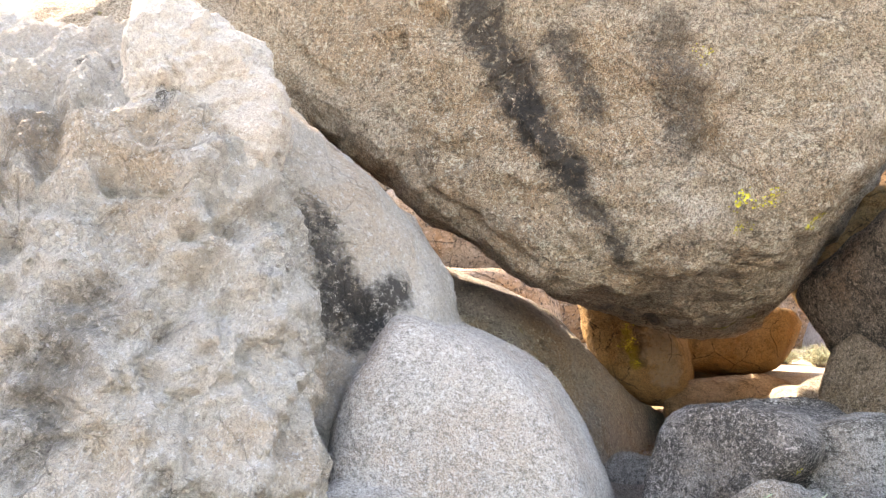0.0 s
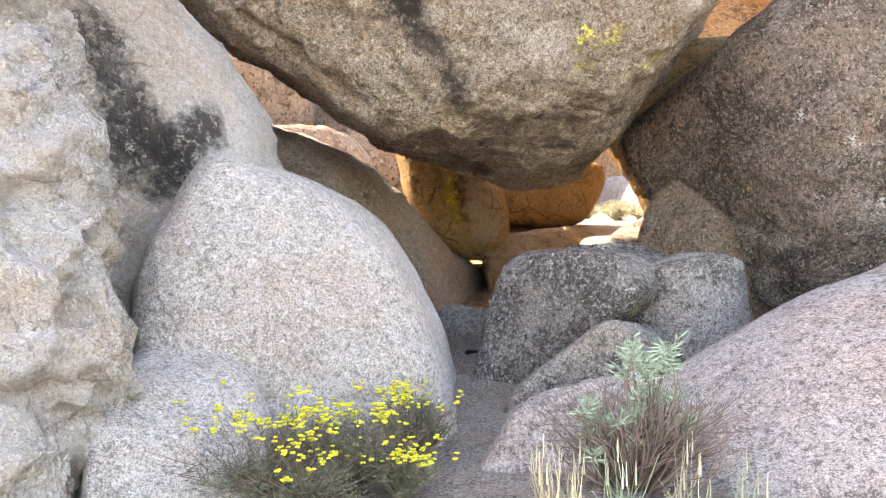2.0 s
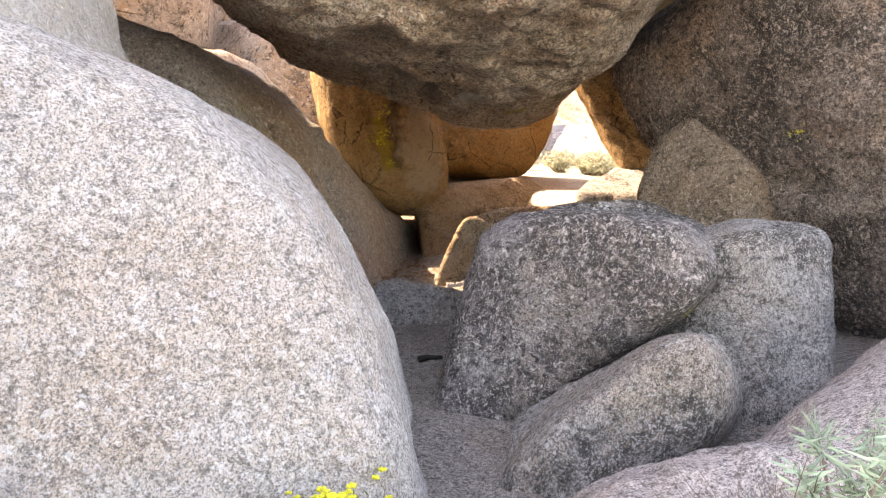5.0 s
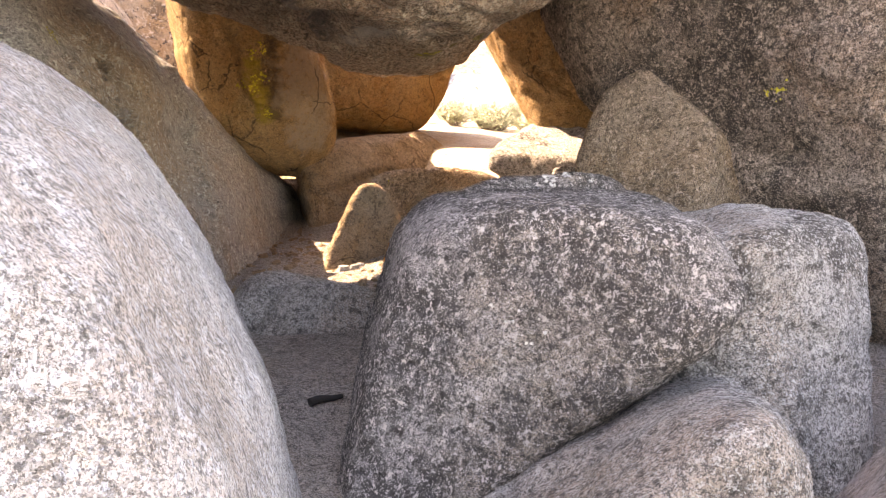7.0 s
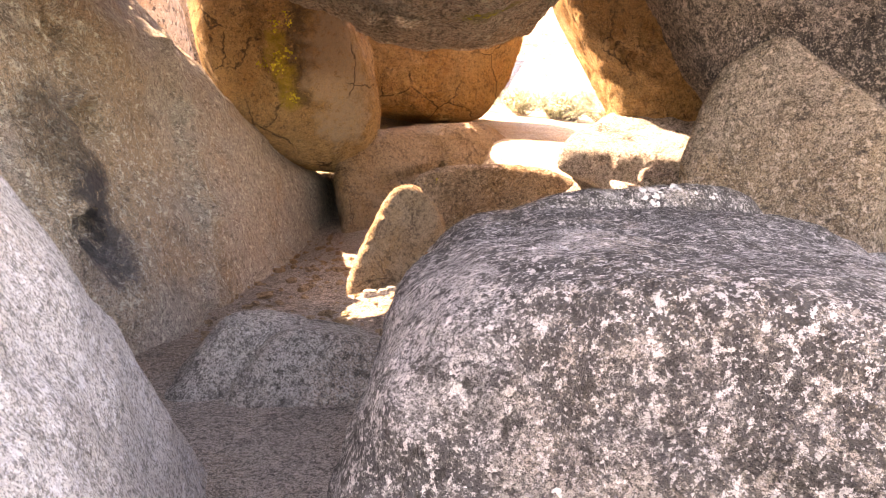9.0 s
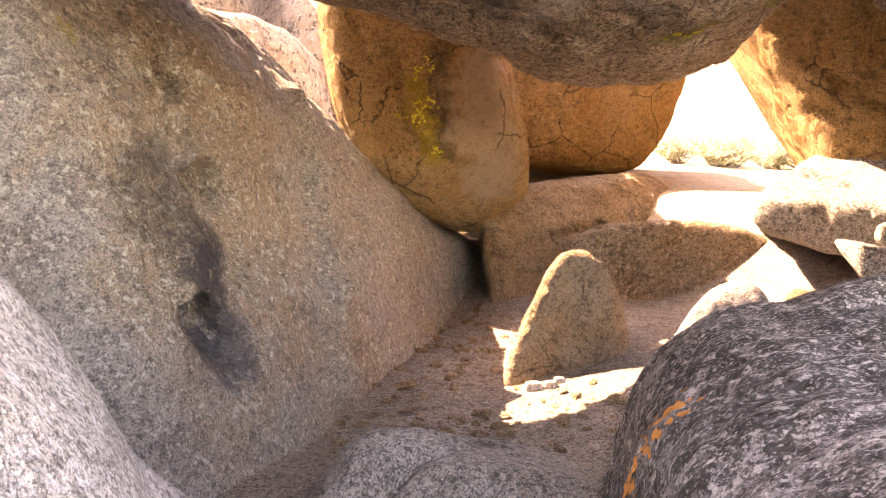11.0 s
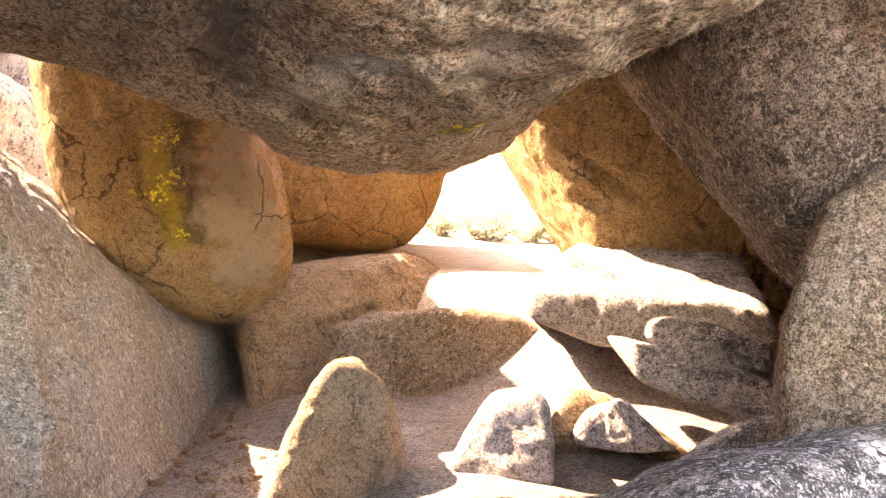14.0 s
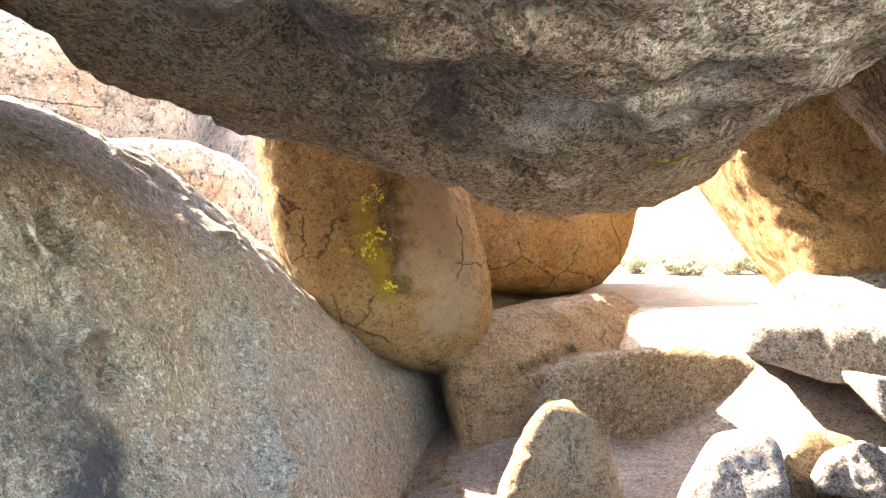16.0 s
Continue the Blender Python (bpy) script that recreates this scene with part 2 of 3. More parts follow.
def boulder(name, centre, detail, rough, freq, sharp, faces, material, label, category, dents=()):
    """A boulder: flat faces round a centre, blended into one rounded body and roughened."""
    az, el, dist = (np.array(v, float) for v in zip(*faces))
    az, el = np.radians(az), np.radians(el)
    normals = np.stack([np.cos(el) * np.cos(az), np.cos(el) * np.sin(az), np.sin(el)], 1)
    bm = bmesh.new()
    bmesh.ops.create_icosphere(bm, subdivisions=detail + 1, radius=1)
    c = Vector(centre)
    ways = np.array([v.co[:] for v in bm.verts])
    reach = ((np.maximum(0, ways @ normals.T) / dist) ** sharp).sum(1) ** (-1 / sharp)
    dents = [([snapped(q, c, normals, dist, sharp) for q in spots], size, depth) for *spots, size, depth in dents]
    for v, r in zip(bm.verts, reach):
        d = v.co.copy()
        p = d * float(r)
        q = (p + c) * freq
        warp = Vector((5.2, 1.3, 9.1)) + 0.35 * noise.noise_vector(q * 3.1)
        k = noise.fractal(q, 0.9, 2.1, 5) * rough
        k += noise.fractal(q * 4.5, 0.8, 2.2, 4) * rough * 0.3
        if detail > 5:
            k += noise.fractal(q * 14.0, 0.7, 2.2, 3) * rough * 0.12
        k -= abs(noise.noise(q * 2.3)) * rough * 0.3
        k += math.tanh(9 * noise.noise(q * 1.6 + warp)) * rough * 0.16 + math.tanh(7 * noise.noise(q * 3.7)) * rough * 0.07
        cell = noise.voronoi((p + c) * freq * 1.3)[0]
        k -= max(0.0, 0.16 - (cell[1] - cell[0])) * rough * 1.2
        for (place, *more), size, depth in dents:
            gap = p + c - place
            if abs(gap.x) + abs(gap.y) + abs(gap.z) > 3:
                continue
            if more:
                run = more[0] - place
                gap -= run * min(1.0, max(0.0, gap.dot(run) / run.length_squared))
            k -= depth * math.exp(-(gap.length / size) ** (2 if more else 4))
        v.co = p + d * k
    ob = part(name, bm, material)
    ob.location = c
    return tagged(ob, label, category)


def ground_height(x, y):
    """Gravel floor that climbs into the gap and on to the sunny clearing."""
    def step(a, b, v):
        v = min(1.0, max(0.0, (v - a) / (b - a)))
        return v * v * (3 - 2 * v)
    h = 0.32 * step(4.5, 9.0, y) + 1.35 * step(14.4 - 3.4 * step(4.6, 6.4, x), 17.0, y) + (0.24 * step(2.8, 4.2, x) * step(9.6, 10.8, y) + 0.42 * step(5.1, 6.2, x) * step(10.2, 11.8, y)) * (1 - step(13, 16, y)) + 0.09 * max(0.0, min(y, 30) - 16)
    h += step(16, 40, y) * 0.14 * max(0.0, -(x - 6 - 0.3 * (y - 16)))
    return h + 0.05 * noise.fractal(Vector((x * 0.6, y * 0.6, 0)), 1, 2, 4)


def ground():
    bm = bmesh.new()
    xs = [-3000, -800, -250, -100, -60, -40, -28, -20, -14] + [-10 + 0.2 * i for i in range(125)] + [16, 20, 28, 40, 60, 100, 250, 800, 3000]
    ys = [-3000, -800, -250, -80, -30, -12, -6] + [-3 + 0.2 * i for i in range(130)] + [24, 27, 31, 36, 44, 55, 70, 100, 250, 800, 3000]
    grid = [[bm.verts.new((x, y, ground_height(max(-60, min(60, x)), min(70, y)))) for x in xs] for y in ys]
    for j in range(len(ys) - 1):
        for i in range(len(xs) - 1):
            bm.faces.new((grid[j][i], grid[j][i + 1], grid[j + 1][i + 1], grid[j + 1][i]))
    ob = part("ground", bm, m_gravel)
    ob.data.materials.append(m_sand)
    for f in ob.data.polygons:
        if f.center.y > 15.5 or (f.center.y > 12.3 and f.center.x > 5.6):
            f.material_index = 1
    return tagged(ob, "grey brown gravel and sunlit sand", "ground", kind="structure")


ground()

# boulders: faces are (azimuth, elevation, distance) round a centre
boulder("overhanging_boulder", (2.82, 9.85, 4.98), 7, 0.15, 0.7, 10,
    [(147, -65, 3.12), (112, -83, 5.07), (-18, -68, 5.07), (-22, -62, 4.95), (142, -65, 3.39), (117, -80, 5.07), (-14, -71, 5.10), (90, 79, 3.10), (-104, -7, 2.60), (78, -24, 2.70), (-65, -70, 2.82), (-20, -36, 2.82), (148, -62, 3.48), (159, -53, 2.75), (-24, -28, 2.97), (-21, -51, 4.50), (114, -78, 3.35), (78, 6, 3.20), (-73, 0, 3.64), (0, 11, 4.65), (-175, -20, 6.11), (-174, 11, 6.40)],
    m_over, "huge tan boulder with dark streaks wedged across the gap", "boulder", [((-0.59, 7.99, 5.16), 0.2, 0.14), ((-0.18, 7.84, 5.47), 0.14, 0.14), ((-1.13, 8.11, 5.38), 0.2, -0.06), ((0.69, 7.9, 3.43), 0.22, 0.1), ((0.21, 8.23, 3.17), 0.18, 0.1), ((0.98, 7.77, 3.77), 0.14, 0.07), ((2.97, 9.57, 2.28), 0.09, 0.07), ((3.03, 9.37, 2.34), 0.09, 0.07), ((3.11, 9.25, 2.37), 0.09, -0.05), ((2.56, 9.47, 2.28), 0.2, 0.08), ((3.06, 9.95, 2.22), 0.06, 0.05), ((3.91, 10.63, 2.19), 0.07, 0.04), ((2.18, 9.52, 2.3), 0.18, 0.09), ((2.5, 9.64, 2.26), 0.1, -0.05), ((1.72, 8.4, 2.5), 0.2, 0.07), ((-2.52, 8.82, 6.07), (-1.64, 8.32, 5.22), 0.07, 0.1), ((-1.64, 8.32, 5.22), (-1.21, 8.25, 4.71), 0.07, 0.1), ((-0.63, 8.22, 4.0), (0.08, 8.17, 3.35), 0.07, 0.06), ((0.08, 8.17, 3.35), (1.02, 8.13, 2.73), 0.07, 0.06), ((0.42, 7.78, 4.86), (1.03, 7.73, 4.01), 0.08, -0.05), ((1.03, 7.73, 4.01), (1.33, 7.69, 3.7), 0.08, -0.05), ((2.26, 9.48, 2.29), (2.5, 9.56, 2.27), 0.07, 0.08), ((2.5, 9.56, 2.27), (2.63, 9.28, 2.32), 0.07, 0.08), ((2.95, 9.83, 2.23), (3.42, 10.27, 2.19), 0.035, 0.05), ((3.42, 10.27, 2.19), (3.94, 10.59, 2.2), 0.035, 0.05), ((3.09, 9.48, 2.31), (3.31, 9.58, 2.32), 0.04, 0.04), ((3.31, 9.58, 2.32), (3.46, 9.4, 2.39), 0.04, 0.04), ((2.04, 9.21, 2.34), (2.15, 9.66, 2.3), 0.09, 0.09), ((2.15, 9.66, 2.3), (2.42, 10.01, 2.25), 0.09, 0.09), ((2.22, 9.37, 2.31), (2.56, 9.86, 2.24), 0.04, 0.05), ((2.56, 9.86, 2.24), (2.77, 10.01, 2.21), 0.04, 0.05)])

boulder("shaded_boulder", (7.76, 8.68, 2.59), 6, 0.1, 0.7, 14,
    [(128, -26, 2.96), (126, -34, 4.17), (125, -44, 2.23), (125, -35, 2.49), (160, 54, 2.17), (144, -13, 5.44), (140, -34, 4.57), (161, 46, 4.45), (158, 39, 4.71), (150, -13, 5.51), (147, -34, 4.65), (159, 38, 3.77), (160, 39, 4.64), (0, 11, 2.28), (-104, 0, 2.29), (-136, 72, 2.46), (-101, -16, 2.71), (-90, 84, 2.70), (0, -90, 2.89), (84, 6, 3.25), (-163, -19, 2.83)],
    m_dark, "tall dark weathered boulder supporting the overhang", "boulder")

boulder("white_boulder", (0.14, 7.30, 0.62), 6, 0.05, 0.8, 14,
    [(-172, 0, 1.20), (-173, 14, 1.33), (-173, 25, 1.34), (-172, 31, 1.40), (-148, 74, 2.04), (-17, 65, 1.39), (-19, 68, 1.36), (-16, 63, 1.74), (-13, 44, 1.33), (-12, 35, 1.36), (-13, 23, 1.29), (-13, 23, 1.65), (-16, 7, 1.64), (-17, 62, 2.23), (-14, 55, 2.18), (-12, 46, 1.55), (-12, 42, 1.84), (-12, 32, 2.16), (-13, 23, 2.19), (-14, 22, 2.19), (-18, 8, 1.47), (0, -90, 1.10), (-84, 12, 1.68), (84, 17, 1.40)],
    m_pale, "smooth pale grey granite boulder with domed top", "boulder")

boulder("cliff_boulder", (-3.08, 6.95, 1.59), 7, 0.25, 1.0, (9),
    [(-96, 14, 2.11), (0, -90, 2.09), (90, 11, 2.09), (6, 27, 2.09), (9, -8, 2.11), (-117, 10, 2.29), (-55, 20, 3.07), (-90, 59, 2.88), (-63, 13, 5.41), (0, 90, 3.92), (180, 11, 3.92)],
    m_cliff, "large pale pitted granite rock face with black streaks", "boulder", [((-2.66, 5.29, 3.48), 0.09, 0.16), ((-2.31, 5.02, 2.79), 0.07, 0.1), ((-1.71, 4.9, 2.38), 0.2, -0.06), ((-1.49, 4.85, 2.19), 0.16, 0.05), ((-1.25, 5.28, 2.67), 0.12, 0.12), ((-0.92, 4.79, 1.4), 0.1, -0.05), ((-0.89, 4.72, 1.1), 0.12, 0.06), ((-3.18, 5.48, 3.74), 0.16, 0.08), ((-3.67, 6.0, 4.31), 0.14, 0.12), ((-2.37, 5.03, 2.79), (-1.89, 5.01, 2.75), 0.09, 0.12), ((-1.89, 5.01, 2.75), (-1.58, 5.02, 2.68), 0.09, 0.12), ((-1.58, 5.02, 2.68), (-1.37, 5.0, 2.49), 0.09, 0.12), ((-1.89, 4.88, 2.35), (-1.67, 4.9, 2.41), 0.05, 0.08), ((-1.67, 4.9, 2.41), (-1.53, 4.89, 2.31), 0.05, 0.08), ((-0.58, 5.57, 1.6), (-0.79, 5.75, 1.1), 0.07, 0.22), ((-0.79, 5.75, 1.1), (-0.8, 5.23, 0.77), 0.07, 0.22), ((-1.1, 4.74, 1.57), (-0.85, 4.9, 1.37), 0.035, 0.07), ((-0.85, 4.9, 1.37), (-0.9, 4.69, 1.03), 0.035, 0.07), ((-2.96, 4.95, 2.25), (-2.79, 5.01, 2.53), 0.06, 0.07), ((-2.79, 5.01, 2.53), (-2.85, 5.3, 3.45), 0.06, 0.07)])

boulder("dome_outcrop", (-2.35, 6.10, 3.50), 6, 0.14, 1.3, 8,
    [(-149, 15, 0.60), (-156, -2, 0.44), (-138, 32, 1.53), (-51, 62, 1.18), (-14, 49, 1.04), (2, 27, 1.10), (14, -3, 0.99), (25, -39, 0.90), (-85, 8, 0.85), (90, 6, 0.80), (180, -30, 1.01), (-90, -50, 1.00)],
    m_bleached, "smooth bleached granite knob on the rock face", "boulder")

boulder("upper_boulder", (-3.43, 11.07, 5.53), 5, 0.1, 0.7, (9),
    [(0, -90, 1.93), (-104, 58, 1.94), (90, 0, 1.93), (0, 0, 1.93), (-113, 52, 2.38), (-90, 6, 2.5), (180, 0, 4.57)],
    m_over, "brown boulder behind the pale knob", "boulder")

boulder("ridge_outcrop", (-1.57, 7.29, 1.54), 5, 0.07, 1.6, (9),
    [(0, -90, 1.34), (-63, 5, 1.35), (-169, 16, 1.34), (79, 6, 1.34), (-71, 18, 1.64), (-4, 8, 1.82), (-12, 40, 2.91), (-10, 47, 1.93)],
    m_cliff, "weathered granite ridge with dark water stain", "boulder")

boulder("inner_wall_rock", (-0.25, 13.25, 1.40), 7, 0.07, 1.1, 26,
    [(-24, 65, 3.54), (-11, 47, 2.41), (-15, 56, 3.48), (-27, 69, 1.96), (-22, 66, 2.60), (-11, 50, 2.35), (90, 6, 1.70), (0, -90, 1.70), (180, 6, 1.70), (-32, 19, 2.92), (-28, 22, 2.91), (-37, 25, 3.12), (-96, 10, 3.20)],
    m_inner, "leaning grey rock wall with weathered hollows", "boulder", [((2.1, 11.85, 2.15), (2.2, 11.6, 1.6), 0.07, -0.09), ((2.2, 11.6, 1.6), (2.3, 11.2, 0.95), 0.07, -0.09), ((2.3, 11.2, 0.95), (2.3, 10.9, 0.4), 0.08, -0.08), ((1.58, 10.52, 2.11), 0.1, 0.15), ((1.66, 10.4, 1.63), 0.12, -0.14), ((1.7, 10.41, 1.52), 0.1, 0.22), ((1.69, 10.4, 1.49), 0.05, -0.11), ((1.53, 10.22, 1.06), 0.1, -0.09), ((1.56, 10.21, 0.95), 0.12, 0.18), ((1.66, 10.23, 0.82), 0.12, 0.12), ((1.83, 10.7, 1.85), 0.05, 0.09), ((1.41, 10.41, 2.14), 0.12, -0.06), ((1.59, 10.35, 1.57), (1.66, 10.4, 1.62), 0.035, 0.12), ((1.66, 10.4, 1.62), (1.76, 10.48, 1.59), 0.035, 0.12), ((1.76, 10.48, 1.59), (1.83, 10.52, 1.48), 0.035, 0.12), ((1.49, 10.19, 1.0), (1.56, 10.23, 1.05), 0.035, 0.11), ((1.56, 10.23, 1.05), (1.64, 10.25, 0.95), 0.035, 0.11), ((1.64, 10.25, 0.95), (1.7, 10.25, 0.81), 0.035, 0.11), ((1.37, 10.43, 2.22), (1.48, 10.4, 2.01), 0.025, 0.08), ((1.48, 10.4, 2.01), (1.61, 10.42, 1.8), 0.025, 0.08), ((1.83, 10.45, 1.26), (1.87, 10.43, 1.08), 0.025, 0.08)])

boulder("inner_wall_back", (1.81, 14.46, 0.81), 5, 0.05, 1.3, (9),
    [(180, 0, 0.81), (0, -90, 0.81), (-3, 74, 0.95), (-9, 58, 1.5), (90, 0, 1.54), (-37, 6, 2.17), (-17, 8, 2.46), (-90, 0, 2.1)],
    m_inner, "dark rock closing the corner behind the wall", "boulder")

boulder("hanging_boulder", (3.63, 14.63, 2.69), 6, 0.05, 1.3, (9),
    [(-90, 84, 0.82), (-23, 17, 0.93), (164, -29, 0.98), (167, -8, 0.94), (-21, 10, 1.03), (170, -22, 1.55), (164, -38, 1.05), (90, 6, 0.99), (174, -2, 1.13), (-22, -11, 2.75), (-21, -17, 2.3), (167, -77, 1.53), (-20, -35, 1.68), (-29, -85, 2.32), (-23, -66, 2.39), (-73, -3, 2.11), (-90, -27, 2), (-107, 0, 2.03)],
    m_orange, "rounded orange boulder with cracks and yellow lichen", "boulder", [((3.04, 12.96, 1.8), 0.1, 0.05), ((2.8, 12.98, 1.92), 0.12, -0.04), ((2.89, 12.8, 2.67), (3.0, 12.83, 2.32), 0.03, 0.06), ((3.0, 12.83, 2.32), (3.05, 12.89, 2.04), 0.03, 0.06), ((3.05, 12.89, 2.04), (3.23, 12.94, 1.8), 0.03, 0.06), ((2.63, 12.86, 2.85), (2.72, 12.86, 2.59), 0.03, 0.05), ((3.33, 12.74, 2.64), (3.52, 12.8, 2.21), 0.04, -0.03)])

boulder("round_boulder", (5.76, 15.8, 2.42), 5, 0.05, 1.2, (8),
    [(0, 90, 0.63), (-6, -86, 0.79), (153, -76, 0.77), (-96, 0, 0.89), (-101, -24, 1.11), (-27, -42, 1.21), (-30, -14, 1.35), (90, 0, 1.8), (180, 0, 1.86)],
    m_orange, "round orange boulder resting on a lower rock", "boulder")

boulder("cracked_base_rock", (5.70, 14.90, 0.84), 6, 0.06, 1.3, 14,
    [(164, -15, 1.36), (161, 2, 1.24), (153, 80, 1.41), (-32, 76, 1.63), (-33, 54, 1.94), (163, -2, 1.50), (148, 81, 0.77), (-28, 73, 0.99), (-31, 49, 1.14), (0, -90, 0.84), (-76, 30, 1.16), (80, 5, 1.80), (0, 0, 1.90)],
    m_shadow_stone, "cracked orange rock bearing the upper boulders", "boulder", [((4.2, 13.95, 0.63), (4.74, 13.89, 0.88), 0.04, 0.08), ((4.74, 13.89, 0.88), (5.32, 13.88, 1.11), 0.04, 0.08), ((4.77, 14.25, 1.45), (5.1, 13.93, 1.35), 0.05, 0.05)])

boulder("long_rock", (5.20, 13.10, 0.70), 5, 0.05, 1.5, 13,
    [(152, 21, 0.55), (140, 68, 0.52), (85, 85, 0.51), (-15, 78, 0.74), (-31, 57, 1.00), (-43, -10, 1.40), (-56, -59, 0.59), (-53, -55, 0.66), (147, 46, 0.82), (133, 76, 0.87), (72, 86, 0.95), (-23, 77, 1.26), (-110, 10, 0.62), (70, 5, 0.60), (0, -90, 0.70)],
    m_brown, "long low rounded rock with lichen", "boulder")

boulder("standing_stone", (3.82, 11.23, 0.58), 5, 0.035, 2.2, (9),
    [(151, 27, 0.34), (-26, 12, 0.35), (0, -90, 0.33), (-34, -9, 0.34), (-27, 19, 0.69), (-95, 10, 0.37), (-23, 30, 0.39), (157, 13, 0.38), (84, 11, 0.39), (-20, 45, 0.67), (144, 51, 0.49), (-11, 70, 0.55), (73, 82, 0.65)],
    m_shadow_stone, "upright rounded stone standing on the gravel floor", "stone")

boulder("speckled_boulder", (3.00, 7.80, 0.66), 6, 0.045, 1.3, 16,
    [(153, 17, 0.70), (154, 13, 0.93), (150, 49, 0.72), (146, 71, 0.70), (43, 89, 0.64), (-36, 70, 0.86), (-42, 30, 1.09), (-47, -16, 1.00), (-53, -47, 0.63), (153, 10, 1.22), (153, 9, 0.73), (149, 30, 1.26), (144, 55, 1.26), (-44, 58, 1.65), (-50, 36, 1.30), (-59, -7, 1.52), (-63, -22, 1.85), (-75, -47, 0.85), (148, 10, 0.77), (139, 37, 1.39), (137, 42, 1.23), (112, 76, 1.31), (0, -90, 0.85), (-131, 14, 1.20), (-110, -8, 2.41), (60, 10, 0.90)],
    m_speck, "dark speckled boulder with an orange lichen patch", "boulder")

boulder("front_rock", (2.57, 6.62, 0.07), 5, 0.04, 1.6, 14,
    [(148, 13, 0.62), (135, 41, 0.53), (122, 57, 0.68), (118, 60, 0.40), (115, 63, 0.46), (35, 79, 0.65), (-38, 31, 0.79), (-45, 6, 0.71), (-51, -14, 0.58), (-63, -40, 0.38), (151, 31, 0.49), (145, 50, 0.66), (144, 52, 0.39), (139, 64, 0.82), (0, -90, 0.40), (-112, 8, 0.80), (60, 10, 0.50)],
    m_grey, "rounded grey granite rock leaning in front", "rock")

boulder("rear_rock", (3.85, 7.20, 0.50), 5, 0.05, 1.5, 13,
    [(127, 77, 1.26), (-27, 84, 0.79), (-33, 82, 0.88), (-49, 41, 1.51), (-50, 29, 1.50), (-53, 1, 1.33), (144, 67, 0.67), (-24, 87, 1.31), (-37, 30, 0.84), (-39, 0, 0.61), (0, -90, 0.95), (180, 0, 0.70), (-100, 12, 0.78), (-140, 5, 0.81), (80, 10, 0.65), (-40, -8, 1.61)],
    m_grey, "weathered grey boulder with a pale top", "rock")

boulder("pointed_rock", (5.12, 8.60, 0.75), 5, 0.04, 1.5, 40,
    [(139, -1, 0.80), (140, 32, 2.07), (147, 64, 2.12), (-54, 41, 1.46), (-53, 33, 0.73), (-54, 51, 0.89), (-55, 15, 0.71), (143, 2, 1.41), (146, 44, 2.23), (152, 65, 2.41), (121, 16, 1.12), (121, 15, 0.87), (126, 58, 1.33), (148, 77, 2.43), (123, -2, 0.71), (0, -90, 0.85), (-143, 17, 1.05), (-79, 4, 0.42), (-153, 13, 0.52), (60, 0, 0.85), (0, 0, 1.00)],
    m_brown, "pointed angular brown rock with pale worn edges", "rock")

boulder("dark_slab", (4.05, 8.54, 0.57), 5, 0.03, 1.6, (12),
    [(-96, 17, 0.57), (99, 26, 0.57), (0, -90, 0.57), (11, 11, 0.57), (-44, 33, 0.65), (85, 68, 0.66), (133, 73, 0.9), (174, 17, 1.2)],
    m_speck, "dark flat rock slab with white lichen patches", "rock")

boulder("low_mound", (2.58, 9.37, 0.14), 5, 0.03, 1.6, (7),
    [(35, 75, 0.45), (155, 31, 0.44), (-107, 19, 0.44), (0, -90, 0.44), (141, 52, 0.55), (1, 52, 0.55), (90, 22, 0.59), (0, 17, 0.85)],
    m_grey, "smooth low grey rock half buried in gravel", "rock")

boulder("low_mound", (2.32, 9.56, 0.12), 5, 0.03, 1.8, (7),
    [(0, 17, 0.42), (-96, 26, 0.42), (160, 33, 0.42), (0, -90, 0.42), (145, 54, 0.77), (63, 72, 0.48), (90, 22, 0.66)],
    m_grey, "small smooth grey rock beside the wall", "rock")

boulder("orange_slab", (8.25, 12.33, 2.85), 6, 0.05, 1.2, (12),
    [(144, -28, 1.75), (0, 0, 1.75), (-122, -7, 1.75), (0, 90, 1.75), (139, -38, 1.82), (0, -90, 2.25), (90, 0, 3.17)],
    m_orange, "flat orange slab leaning under the overhang with cracks", "boulder", [((5.9, 11.83, 2.55), (6.15, 11.65, 2.33), 0.035, 0.08), ((6.15, 11.65, 2.33), (6.43, 11.49, 2.14), 0.035, 0.08), ((5.74, 11.93, 2.77), (5.87, 11.8, 2.68), 0.03, 0.06), ((6.07, 11.82, 2.16), (6.26, 11.63, 2.07), 0.04, 0.05)])

boulder("wedge_rock", (6.62, 11.48, 1.40), 5, 0.045, 1.5, 22,
    [(154, -68, 0.55), (140, 4, 1.08), (139, 16, 0.93), (137, 54, 0.66), (138, 66, 0.62), (148, 82, 0.62), (-56, 53, 0.75), (-55, 28, 0.73), (-55, 24, 0.73), (-102, -81, 0.43), (-106, -82, 0.40), (-120, 65, 0.33), (-128, 5, 0.75), (45, 0, 0.80), (-30, 0, 0.75)],
    m_grey, "flat wedge shaped rock half in sunlight", "rock")

boulder("flat_stone", (5.88, 10.42, 1.17), 4, 0.02, 2.0, 14,
    [(149, -69, 0.12), (132, 0, 0.39), (114, 74, 0.24), (-27, 78, 0.13), (-35, 73, 0.13), (-56, 6, 0.37), (-103, -79, 0.17), (147, -66, 0.14), (-128, 30, 0.20), (52, 0, 0.22)],
    m_grey, "flat grey stone stacked beside the pointed rock", "stone")

